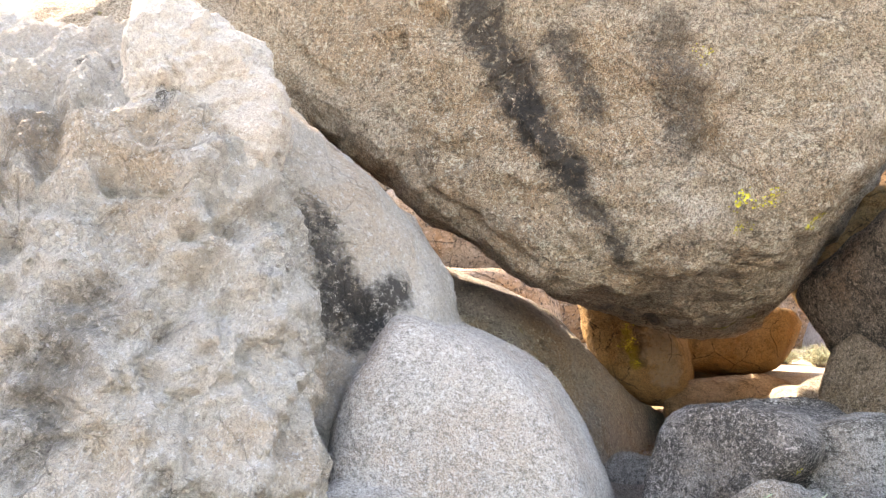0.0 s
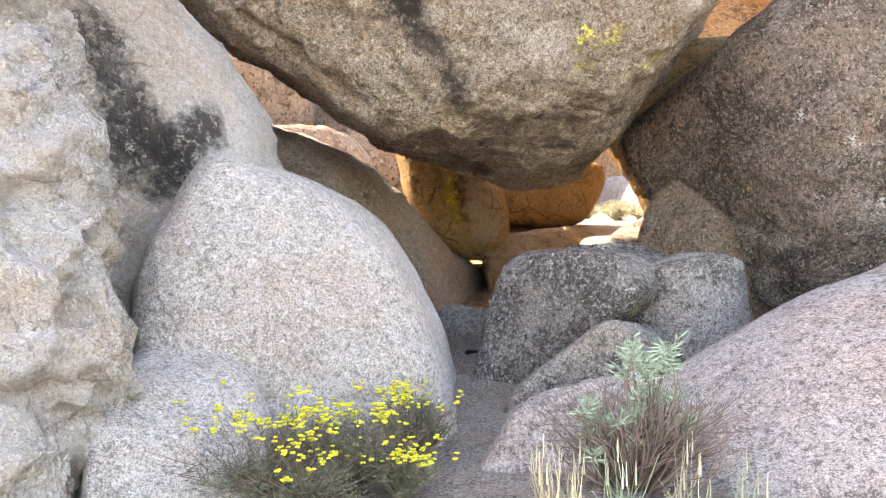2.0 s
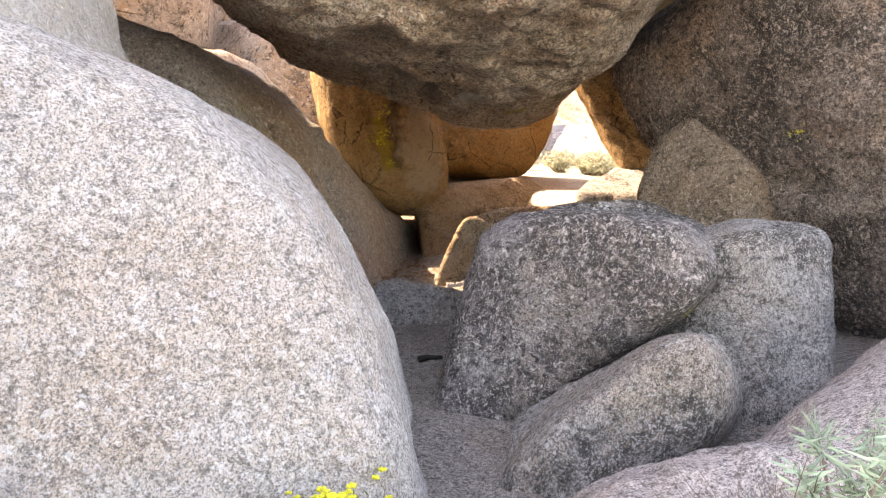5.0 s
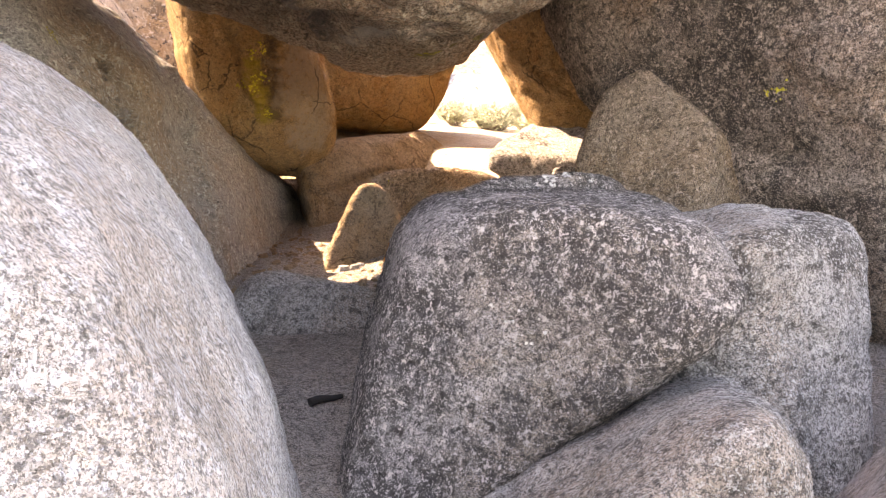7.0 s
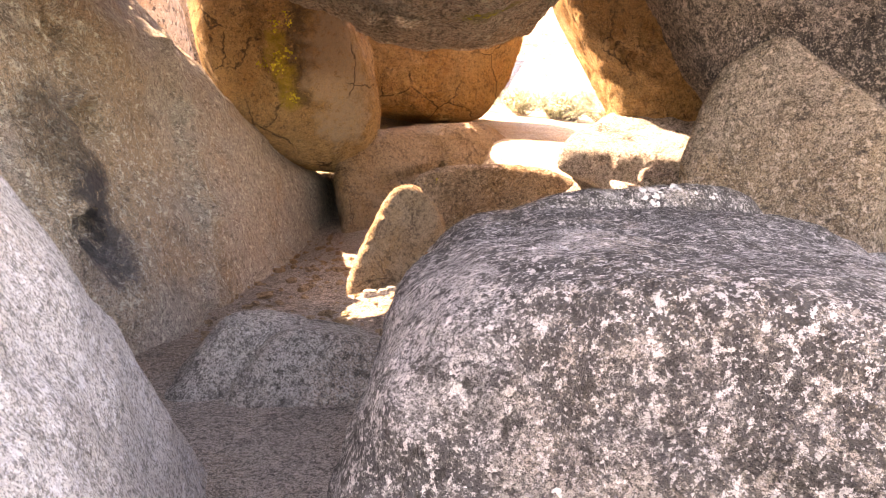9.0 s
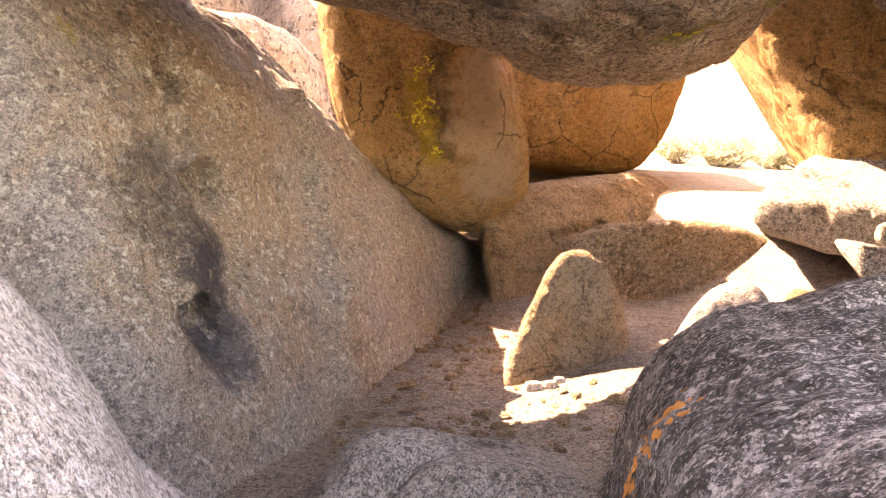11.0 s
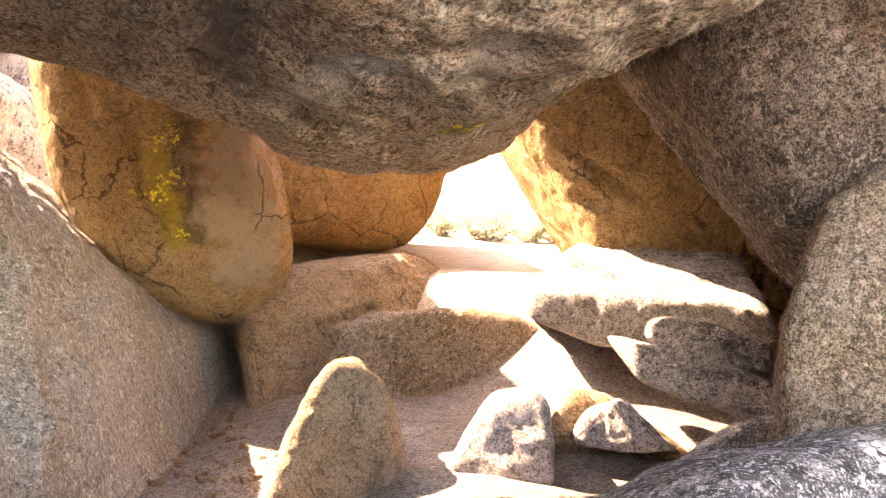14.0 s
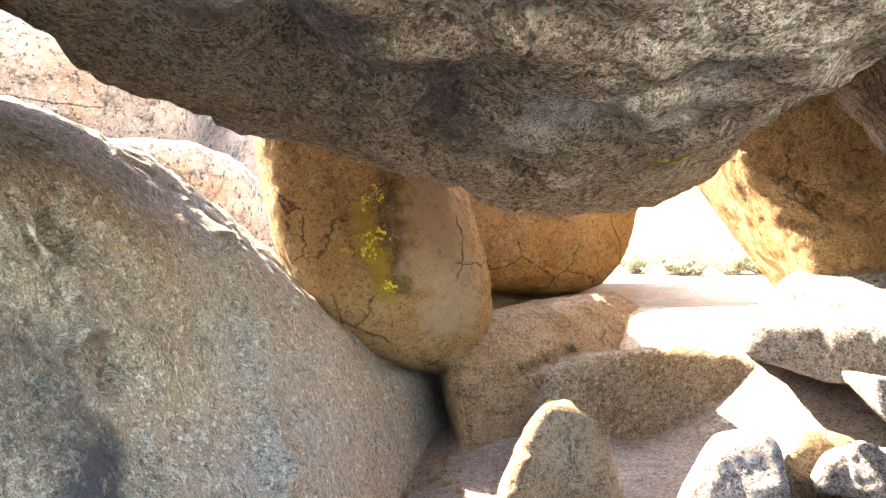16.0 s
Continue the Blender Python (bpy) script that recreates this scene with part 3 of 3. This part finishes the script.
boulder("flat_stone", (5.76, 10.41, 0.88), 4, 0.02, 2.0, 14,
    [(140, -39, 0.22), (142, -44, 0.37), (163, -71, 0.04), (136, -5, 0.94), (131, 30, 0.66), (73, 83, 0.68), (-34, 68, 0.26), (-13, 78, 0.25), (-90, -68, 0.28), (-128, 35, 0.30), (52, 0, 0.40), (-30, 0, 0.50)],
    m_grey, "tilted flat stone under the stacked one", "stone")

boulder("sunlit_stone", (4.62, 10.86, 0.63), 4, 0.03, 2.0, 12,
    [(137, 29, 0.21), (135, 36, 0.21), (109, 71, 0.28), (-25, 55, 0.39), (-40, 5, 0.30), (-39, 11, 0.36), (-128, 10, 0.30), (52, 2, 0.35), (0, -90, 0.40)],
    m_slab, "rounded pale stone in a sun patch", "stone")

boulder("sunlit_stone", (5.38, 10.90, 0.63), 4, 0.03, 2.0, 12,
    [(146, -25, 0.28), (134, 20, 0.28), (129, 40, 0.26), (-4, 74, 0.22), (-30, 55, 0.24), (-30, 55, 0.24), (-128, 5, 0.30), (52, 2, 0.30), (0, -90, 0.30)],
    m_shadow_stone, "rounded tan stone beside the stacked stones", "stone")

boulder("sunlit_stone", (5.20, 10.53, 0.71), 4, 0.02, 2.5, 12,
    [(141, -16, 0.24), (128, 34, 0.20), (107, 67, 0.16), (-34, 49, 0.16), (-33, 51, 0.19), (-104, -73, 0.14), (-161, -74, 0.12), (-128, 10, 0.18), (52, 2, 0.20)],
    m_slab, "small rounded stone lying on others", "stone")

boulder("loose_stone", (5.14, 9.62, 0.76), 4, 0.02, 2.5, 12,
    [(113, 47, 0.19), (104, 60, 0.18), (55, 78, 0.22), (-48, 41, 0.27), (-128, 10, 0.30), (52, 2, 0.30), (0, -90, 0.45), (-30, 0, 0.33)],
    m_grey, "small grey stone at the foot of the pointed rock", "stone")

boulder("granite_slab", (5.81, 5.08, 0.37), 6, 0.05, 0.8, (8),
    [(126, 67, 1.2), (0, -90, 1.17), (-131, 65, 1.18), (90, 27, 1.2), (116, 42, 3.2), (-146, 54, 1.69), (-107, 41, 1.78), (120, 32, 1.82), (0, 17, 2), (-174, 19, 3.76)],
    m_slab, "broad sloping slab of pale speckled granite", "boulder")

boulder("low_rock", (2.25, 5.33, -0.04), 5, 0.04, 1.6, (7),
    [(90, 22, 0.46), (-101, 34, 0.46), (0, 22, 0.46), (0, -90, 0.46), (109, 74, 0.53), (143, 43, 0.96), (148, 30, 0.73)],
    m_slab, "low rounded pale rock beside the bush", "rock")

boulder("shelf_rock", (-0.75, 5.15, 0.00), 5, 0.05, 1.2, 12,
    [(176, 57, 0.71), (-171, 8, 0.26), (-177, 34, 0.44), (-171, 13, 0.61), (0, -90, 0.50), (-80, 20, 0.50), (90, 10, 0.80), (0, 20, 0.80), (-70, 65, 0.55)],
    m_pale, "low pale granite shelf at the foot of the boulder", "rock")

# ---- the hillside beyond ----
def hill_height(x, y):
    d = math.hypot(x - 3, y - 10)
    rise = max(0.0, d - 22) * 0.55 * (1.0 - 0.55 * math.exp(-((math.atan2(x - 3, y - 10) - 0.75) / 0.35) ** 2))
    return 1.2 + min(rise, 26) + 1.6 * noise.fractal(Vector((x * 0.09, y * 0.09, 3)), 1, 2, 5) * min(1.0, max(0.0, d - 20) / 10)


def hillside():
    bm = bmesh.new()
    rings = [19 + 1.3 * i for i in range(22)] + [52, 62, 80, 120]
    rows = []
    for d in rings:
        row = []
        for k in range(181):
            a = radians(-95 + k)
            x, y = 3 + d * math.sin(a), 10 + d * math.cos(a)
            row.append(bm.verts.new((x, y, hill_height(x, y) - (0.9 if d < 20 else 0.0))))
        rows.append(row)
    for a, b in zip(rows, rows[1:]):
        for i in range(180):
            bm.faces.new((a[i], a[i + 1], b[i + 1], b[i]))
    return tagged(part("backdrop", bm, m_hill), "sunlit rocky orange hillside with brush", "hillside", kind="structure")


hillside()
rng = random.Random(4)
HILL = [(-2.2, 21.0, 2.2, 3.0), (-5.5, 22.5, 3.2, 3.6), (1.4, 23.5, 2.6, 2.6), (-9, 20.0, 3.5, 4.0), (-0.5, 27.5, 6.2, 3.6), (4.5, 28.0, 4.8, 3.0), (-5.5, 28.5, 8.0, 4.4),
        (-12, 25.0, 7.0, 4.5), (8.5, 30.0, 5.2, 3.2), (30.0, 36.0, 6.2, 4.2), (14.5, 34.0, 5.6, 3.4), (-16, 15.0, 4.0, 4.5), (1.5, 33.0, 9.6, 4.0), (-7, 35.0, 12.5, 5.0),
        (25, 21.0, 3.5, 4.5), (22.0, 15.0, 2.6, 4.0), (-14, 6.0, 3.0, 4.5), (19.5, 10.0, 3.0, 4.6), (9.0, 36.5, 9.4, 4.2), (14.5, 19.0, 8.5, 4.0)]
for x, y, z, s in HILL:
    faces = [(rng.randint(0, 359), rng.randint(-75, 80), s * rng.uniform(0.72, 1.05)) for _ in range(13)]
    faces += [(a, 0, s * 1.1) for a in (0, 90, 180, 270)] + [(0, 90, s * 0.8), (0, -90, s)]
    boulder("hill_boulder", (x, y, z), 4, s * 0.06, 1.1 / s, 9, faces, m_hill, "sunlit orange boulder on the hillside", "boulder")["group"] = "boulders on the hillside"

boulder("far_boulder", (17.5, 27.8, 1.4), 4, 0.2, 0.35, 8, [(0, 90, 2.9), (270, 20, 3.0), (225, 35, 3.1), (315, 40, 3.0), (180, 10, 3.4), (0, 10, 3.6), (90, 0, 3), (0, -90, 2), (240, 60, 2.8)],
        m_far, "grey domed boulder beyond the clearing", "boulder")

# ---- plants and litter ----
def tube(bm, points, r0, r1, sides=4):
    """A thin tapering twig along points."""
    last = None
    for k, p in enumerate(points):
        ahead = (points[min(k + 1, len(points) - 1)] - points[max(k - 1, 0)]).normalized()
        side = ahead.orthogonal().normalized()
        up = ahead.cross(side)
        r = r0 + (r1 - r0) * k / (len(points) - 1)
        ring = [bm.verts.new(p + side * r * math.cos(2 * math.pi * i / sides) + up * r * math.sin(2 * math.pi * i / sides)) for i in range(sides)]
        if last:
            for i in range(sides):
                bm.faces.new((last[i], last[(i + 1) % sides], ring[(i + 1) % sides], ring[i]))
        last = ring


def blade(bm, p, way, length, width):
    """A folded leaf: two faces that meet along the rib."""
    side = way.orthogonal().normalized()
    lift = way.cross(side) * width * 0.5
    a, b = bm.verts.new(p), bm.verts.new(p + way * length)
    mid = p + way * length * 0.45
    c, d = bm.verts.new(mid + side * width + lift), bm.verts.new(mid - side * width + lift)
    bm.faces.new((a, c, b))
    bm.faces.new((a, b, d))


def flower(bm, p, r, rng):
    """A small head of round petals."""
    for k in range(5):
        a = 2 * math.pi * k / 5 + rng.random()
        q = p + Vector((math.cos(a), math.sin(a), 0.25)) * r * 0.7
        bmesh.ops.create_icosphere(bm, subdivisions=1, radius=r * 0.55, matrix=Matrix.Translation(q) @ Matrix.Diagonal((1, 1, 0.85, 1)))


def plant(name, base, spread, height, stems, leaves, heads, leaf_mat, seed, label, leaf=(0.03, 0.004), bare=0.0, group="", droop=0.3):
    """A many-stemmed bush: twigs, small leaves along them, flower heads at their tips."""
    rng = random.Random(seed)
    top = new(name)
    top.location = base
    tagged(top, label, "bush", group)
    wood, green, gold = bmesh.new(), bmesh.new(), bmesh.new()
    tips = []
    for s in range(stems):
        a, lean = rng.uniform(0, 2 * math.pi), rng.random() ** 0.6
        end = Vector((math.cos(a) * spread * lean, math.sin(a) * spread * lean, height * rng.uniform(0.4, 1.0) * (1 - droop * lean * lean)))
        start = Vector((math.cos(a), math.sin(a), 0)) * spread * 0.12 * rng.random()
        bend = Vector((rng.gauss(0, 1), rng.gauss(0, 1), rng.gauss(0, 0.6))) * spread * 0.12
        pts = [start.lerp(end, k / 5) + bend * math.sin(math.pi * k / 5) + Vector((0, 0, height * 0.12 * math.sin(math.pi * k / 5))) for k in range(6)]
        tube(wood, pts, 0.005 * rng.uniform(0.7, 1.3) * (1 + height), 0.0014)
        tips.append(pts[-1])
        for b in range(3):
            k = rng.randint(2, 4)
            w = (end - start).normalized() * 0.5 + Vector((rng.gauss(0, 0.5), rng.gauss(0, 0.5), rng.uniform(0.0, 0.7)))
            q = [pts[k] + w * spread * 0.4 * j / 3 + Vector((rng.gauss(0, 0.01), rng.gauss(0, 0.01), 0)) for j in range(4)]
            tube(wood, q, 0.0024, 0.001, 3)
            tips.append(q[-1])
        for b in range(leaves):
            u = rng.uniform(bare, 1)
            k = min(4, int(u * 5))
            p = pts[k].lerp(pts[k + 1], u * 5 - k)
            w = Vector((rng.gauss(0, 1), rng.gauss(0, 1), rng.gauss(0.7, 0.8))).normalized()
            blade(green, p + Vector((rng.gauss(0, 1), rng.gauss(0, 1), rng.gauss(0, 1))) * spread * 0.06, w, leaf[0] * rng.uniform(0.6, 1.4), leaf[1])
    tagged(part("twig_mass", wood, m_twig, top), kind="stuff")
    if leaves:
        tagged(part("foliage", green, leaf_mat, top), kind="stuff")
    else:
        green.free()
    if heads:
        tips.sort(key=lambda p: -p.z - 0.25 * height * rng.random())
        for p in tips[:heads]:
            for k in range(rng.randint(2, 4)):
                flower(gold, p + Vector((rng.gauss(0, 0.014), rng.gauss(0, 0.014), rng.uniform(-0.015, 0.025))), rng.uniform(0.009, 0.015), rng)
        tagged(part("flower_mass", gold, m_petal, top, "bright yellow flower heads"), kind="stuff")
    else:
        gold.free()
    return top


for k, (x, y, r, h, st, hd) in enumerate([(-0.1, 4.92, 0.46, 0.46, 150, 42), (0.4, 5.0, 0.42, 0.44, 140, 55), (0.86, 5.4, 0.3, 0.5, 90, 36), (0.66, 4.75, 0.24, 0.28, 50, 34), (0.1, 4.6, 0.34, 0.3, 90, 18)]):
    plant("flowering_bush", (x, y, ground_height(x, y) - 0.02), r, h, st, 26, hd, m_leaf, 20 + k, "low bush with yellow flowers at the white boulder", (0.03, 0.0035), 0.15, "yellow flowering bushes")

brush = plant("dry_brush", (1.92, 4.55, -0.03), 0.6, 0.66, 130, 0, 0, m_sage, 31, "leafless brown brush on the gravel", group="brush")
plant("sage_tuft", (2.05, 4.62, 0.0), 0.26, 0.84, 18, 55, 0, m_sage, 32, "woody sage with a pale green tuft on top", (0.08, 0.005), 0.8, "brush", 0.0)
plant("sage_tuft", (1.75, 4.62, 0.0), 0.22, 0.54, 12, 40, 0, m_sage, 33, "small woody sage with pale green tips", (0.07, 0.005), 0.78, "brush", 0.0)


def stalks(x, y, spread, count, height, seed):
    """A tuft of upright dry grass with seed heads."""
    rng = random.Random(seed)
    top = new("grass_tuft")
    top.location = (x, y, ground_height(x, y) - 0.02)
    tagged(top, "tuft of pale dry upright grass stalks", "grass", "grass tufts")
    bm, heads = bmesh.new(), bmesh.new()
    for _ in range(count):
        a, d = rng.uniform(0, 6.28), spread * rng.random()
        p = Vector((math.cos(a) * d, math.sin(a) * d, 0))
        tip = p + Vector((rng.gauss(0, 0.05), rng.gauss(0, 0.05), height * rng.uniform(0.5, 1.1)))
        tube(bm, [p, p.lerp(tip, 0.5) + Vector((rng.gauss(0, 0.01), rng.gauss(0, 0.01), 0)), tip], 0.004, 0.0015, 3)
        if rng.random() < 0.5:
            tube(heads, [tip - Vector((0, 0, 0.1)), tip - Vector((0, 0, 0.05)), tip + Vector((0, 0, 0.02))], 0.006, 0.002, 5)
        for _k in range(2):
            w = Vector((rng.gauss(0, 0.4), rng.gauss(0, 0.4), 1)).normalized()
            blade(bm, p, w, height * rng.uniform(0.3, 0.6), 0.005)
    tagged(part("stalk_mass", bm, m_sage if seed % 2 else m_straw, top), kind="stuff")
    tagged(part("seed_mass", heads, m_straw, top, "pale seed heads"), kind="stuff")


for k, (x, y, sp, c, h) in enumerate([(1.35, 4.3, 0.16, 22, 0.36), (1.6, 4.2, 0.14, 14, 0.34), (1.95, 4.15, 0.15, 12, 0.36), (2.3, 4.1, 0.12, 8, 0.3), (-0.65, 4.35, 0.15, 14, 0.3)]):
    stalks(x, y, sp, c, h, 50 + k)

for k in range(16):
    rg = random.Random(70 + k)
    x, y = (9.0 + 0.42 * k, 19.2 - 0.17 * k + rg.uniform(-0.7, 0.9)) if k < 9 else (11.0 + (k - 9) * 1.3, 22.5 + rg.uniform(-1.2, 1.2))
    plant("desert_shrub", (x, y, ground_height(x, y) - 0.05), 0.55, rg.uniform(0.45, 0.75), 34, 34, 0, m_shrub, 70 + k, "pale green shrub in the sunny clearing", (0.09, 0.013), 0.2, "shrubs in the clearing")


def scatter(name, count, x0, x1, y0, y1, r0, r1, material, label, seed):
    """Loose chips of stone lying on the floor, as one heap."""
    rng = random.Random(seed)
    bm = bmesh.new()
    for _ in range(count):
        x, y, r = rng.uniform(x0, x1), rng.uniform(y0, y1), r0 + (r1 - r0) * rng.random() ** 3
        m = Matrix.Translation((x, y, ground_height(x, y) + r * 0.25)) @ Euler((rng.gauss(0, 0.3), rng.gauss(0, 0.3), rng.uniform(0, 6))).to_matrix().to_4x4() @ Matrix.Diagonal((r * rng.uniform(0.8, 1.7), r, r * rng.uniform(0.3, 0.8), 1))
        made = bmesh.ops.create_icosphere(bm, subdivisions=1, radius=1, matrix=m)
        for v in made["verts"]:
            v.co += Vector((rng.gauss(0, 0.16), rng.gauss(0, 0.16), rng.gauss(0, 0.12))) * r
    ob = part(name, bm, material)
    ob.data.polygons.foreach_set("use_smooth", [False] * len(ob.data.polygons))
    return tagged(ob, label, "gravel", kind="stuff")


scatter("gravel_litter", 520, 2.1, 3.7, 9.9, 13.6, 0.01, 0.05, m_shadow_stone, "broken stone chips strewn over the shaded floor", 90)
scatter("gravel_litter", 500, 0.7, 2.2, 3.6, 8.6, 0.006, 0.025, m_gravel, "fine grey gravel in the passage", 91)
for k, (x, y, r) in enumerate([(3.33, 10.72, 0.045), (3.42, 10.69, 0.035), (3.49, 10.73, 0.03)]):
    boulder("pebble", (x, y, ground_height(x, y) + r * 0.35), 2, r * 0.1, 9, 7, [(0, 90, r * 0.6), (0, -90, r * 0.6), (20, 0, r), (90, 10, r * 0.8), (160, 0, r), (250, 10, r * 0.8), (300, 20, r)],
            m_pale, "small pale stone at the foot of the standing stone", "stone")["group"] = "pebbles"


def charred_stick():
    bm = bmesh.new()
    tube(bm, [Vector((0, 0, 0)), Vector((0.05, 0.01, 0.008)), Vector((0.11, 0.0, 0.004)), Vector((0.17, 0.02, 0.0))], 0.022, 0.012, 8)
    ob = part("charred_stick", bm, m_char)
    ob.location = (1.95, 7.9, ground_height(1.95, 7.9) + 0.02)
    return tagged(ob, "short charred black stick on the gravel", "stick")


charred_stick()

# ---- lichen crusts ----
TREES = {}


def lichen(host_name, place, spread, count, material, label, seed):
    """A crust of small raised scales that lies on a boulder's surface."""
    rng = random.Random(seed)
    host = bpy.data.objects[host_name]
    if host_name not in TREES:
        me = host.data
        TREES[host_name] = BVHTree.FromPolygons([v.co for v in me.vertices], [f.vertices for f in me.polygons])
    centre = Vector(place) - host.location
    bm = bmesh.new()
    arms = [Vector((rng.gauss(0, 1), rng.gauss(0, 1), rng.gauss(0, 1))) * spread * 0.6 for _ in range(5)]
    for _ in range(count):
        q = centre + rng.choice(arms) + Vector((rng.gauss(0, 1), rng.gauss(0, 1), rng.gauss(0, 1))) * spread * 0.33
        spot, normal, _face, _d = TREES[host_name].find_nearest(q)
        side = normal.orthogonal().normalized()
        up = normal.cross(side)
        r = spread * rng.uniform(0.05, 0.16)
        top = bm.verts.new(spot + normal * (0.004 + 0.06 * r))
        rim = [bm.verts.new(spot + (side * math.cos(a) + up * math.sin(a)) * r * rng.uniform(0.6, 1.2) + normal * 0.001) for a in [math.pi * k / 4 for k in range(8)]]
        for k in range(8):
            bm.faces.new((top, rim[k], rim[(k + 1) % 8]))
    tagged(part("lichen_patch", bm, material, host, label), kind="stuff")


m_lichen_yellow = plain("yellow_lichen", (0.56, 0.5, 0.06), 0.9, 0.3)
m_lichen_rust = plain("rust_lichen", (0.5, 0.19, 0.045), 0.9, 0.3)
m_lichen_white = plain("white_lichen", (0.46, 0.44, 0.40), 0.9, 0.25)
YEL, RST, WHT = (m_lichen_yellow, "yellow crust of lichen"), (m_lichen_rust, "rust orange crust of lichen"), (m_lichen_white, "pale grey crust of lichen")
for k, (host, place, spread, count, look_of) in enumerate([
        ("overhanging_boulder", (2.99, 7.39, 3.32), 0.1, 60, YEL), ("overhanging_boulder", (3.28, 7.33, 3.37), 0.08, 50, YEL), ("overhanging_boulder", (3.81, 7.57, 3.21), 0.1, 70, YEL),
        ("overhanging_boulder", (2.62, 7.23, 4.85), 0.07, 30, YEL), ("overhanging_boulder", (3.0, 7.5, 3.05), 0.07, 30, YEL), ("overhanging_boulder", (3.74, 9.92, 2.32), 0.1, 60, YEL),
        ("speckled_boulder", (2.56, 8.09, 1.02), 0.085, 100, RST), ("speckled_boulder", (3.0, 6.6, 0.85), 0.05, 40, YEL), ("speckled_boulder", (2.5, 7.0, 0.85), 0.05, 35, WHT),
        ("speckled_boulder", (2.6, 7.35, 1.0), 0.04, 25, WHT), ("speckled_boulder", (2.45, 7.3, 0.7), 0.045, 28, WHT),
        ("inner_wall_rock", (1.11, 10.29, 2.13), 0.04, 50, YEL), ("hanging_boulder", (3.18, 12.85, 2.1), 0.1, 70, YEL), ("hanging_boulder", (3.34, 12.95, 1.8), 0.07, 50, YEL),
        ("hanging_boulder", (3.2, 12.8, 2.45), 0.08, 40, YEL), ("long_rock", (4.32, 12.25, 1.08), 0.05, 40, YEL), ("long_rock", (4.6, 12.2, 1.15), 0.05, 30, YEL),
        ("shaded_boulder", (5.25, 7.9, 2.0), 0.06, 50, YEL), ("shaded_boulder", (5.6, 6.9, 2.3), 0.08, 60, WHT), ("shaded_boulder", (5.9, 6.85, 1.7), 0.07, 50, WHT), ("shaded_boulder", (5.3, 7.2, 2.6), 0.07, 50, WHT),
        ("dark_slab", (3.63, 8.24, 1.32), 0.09, 60, WHT), ("dark_slab", (3.9, 8.3, 1.3), 0.06, 35, WHT)]):
    lichen(host, place, spread, count, look_of[0], look_of[1], 200 + k)
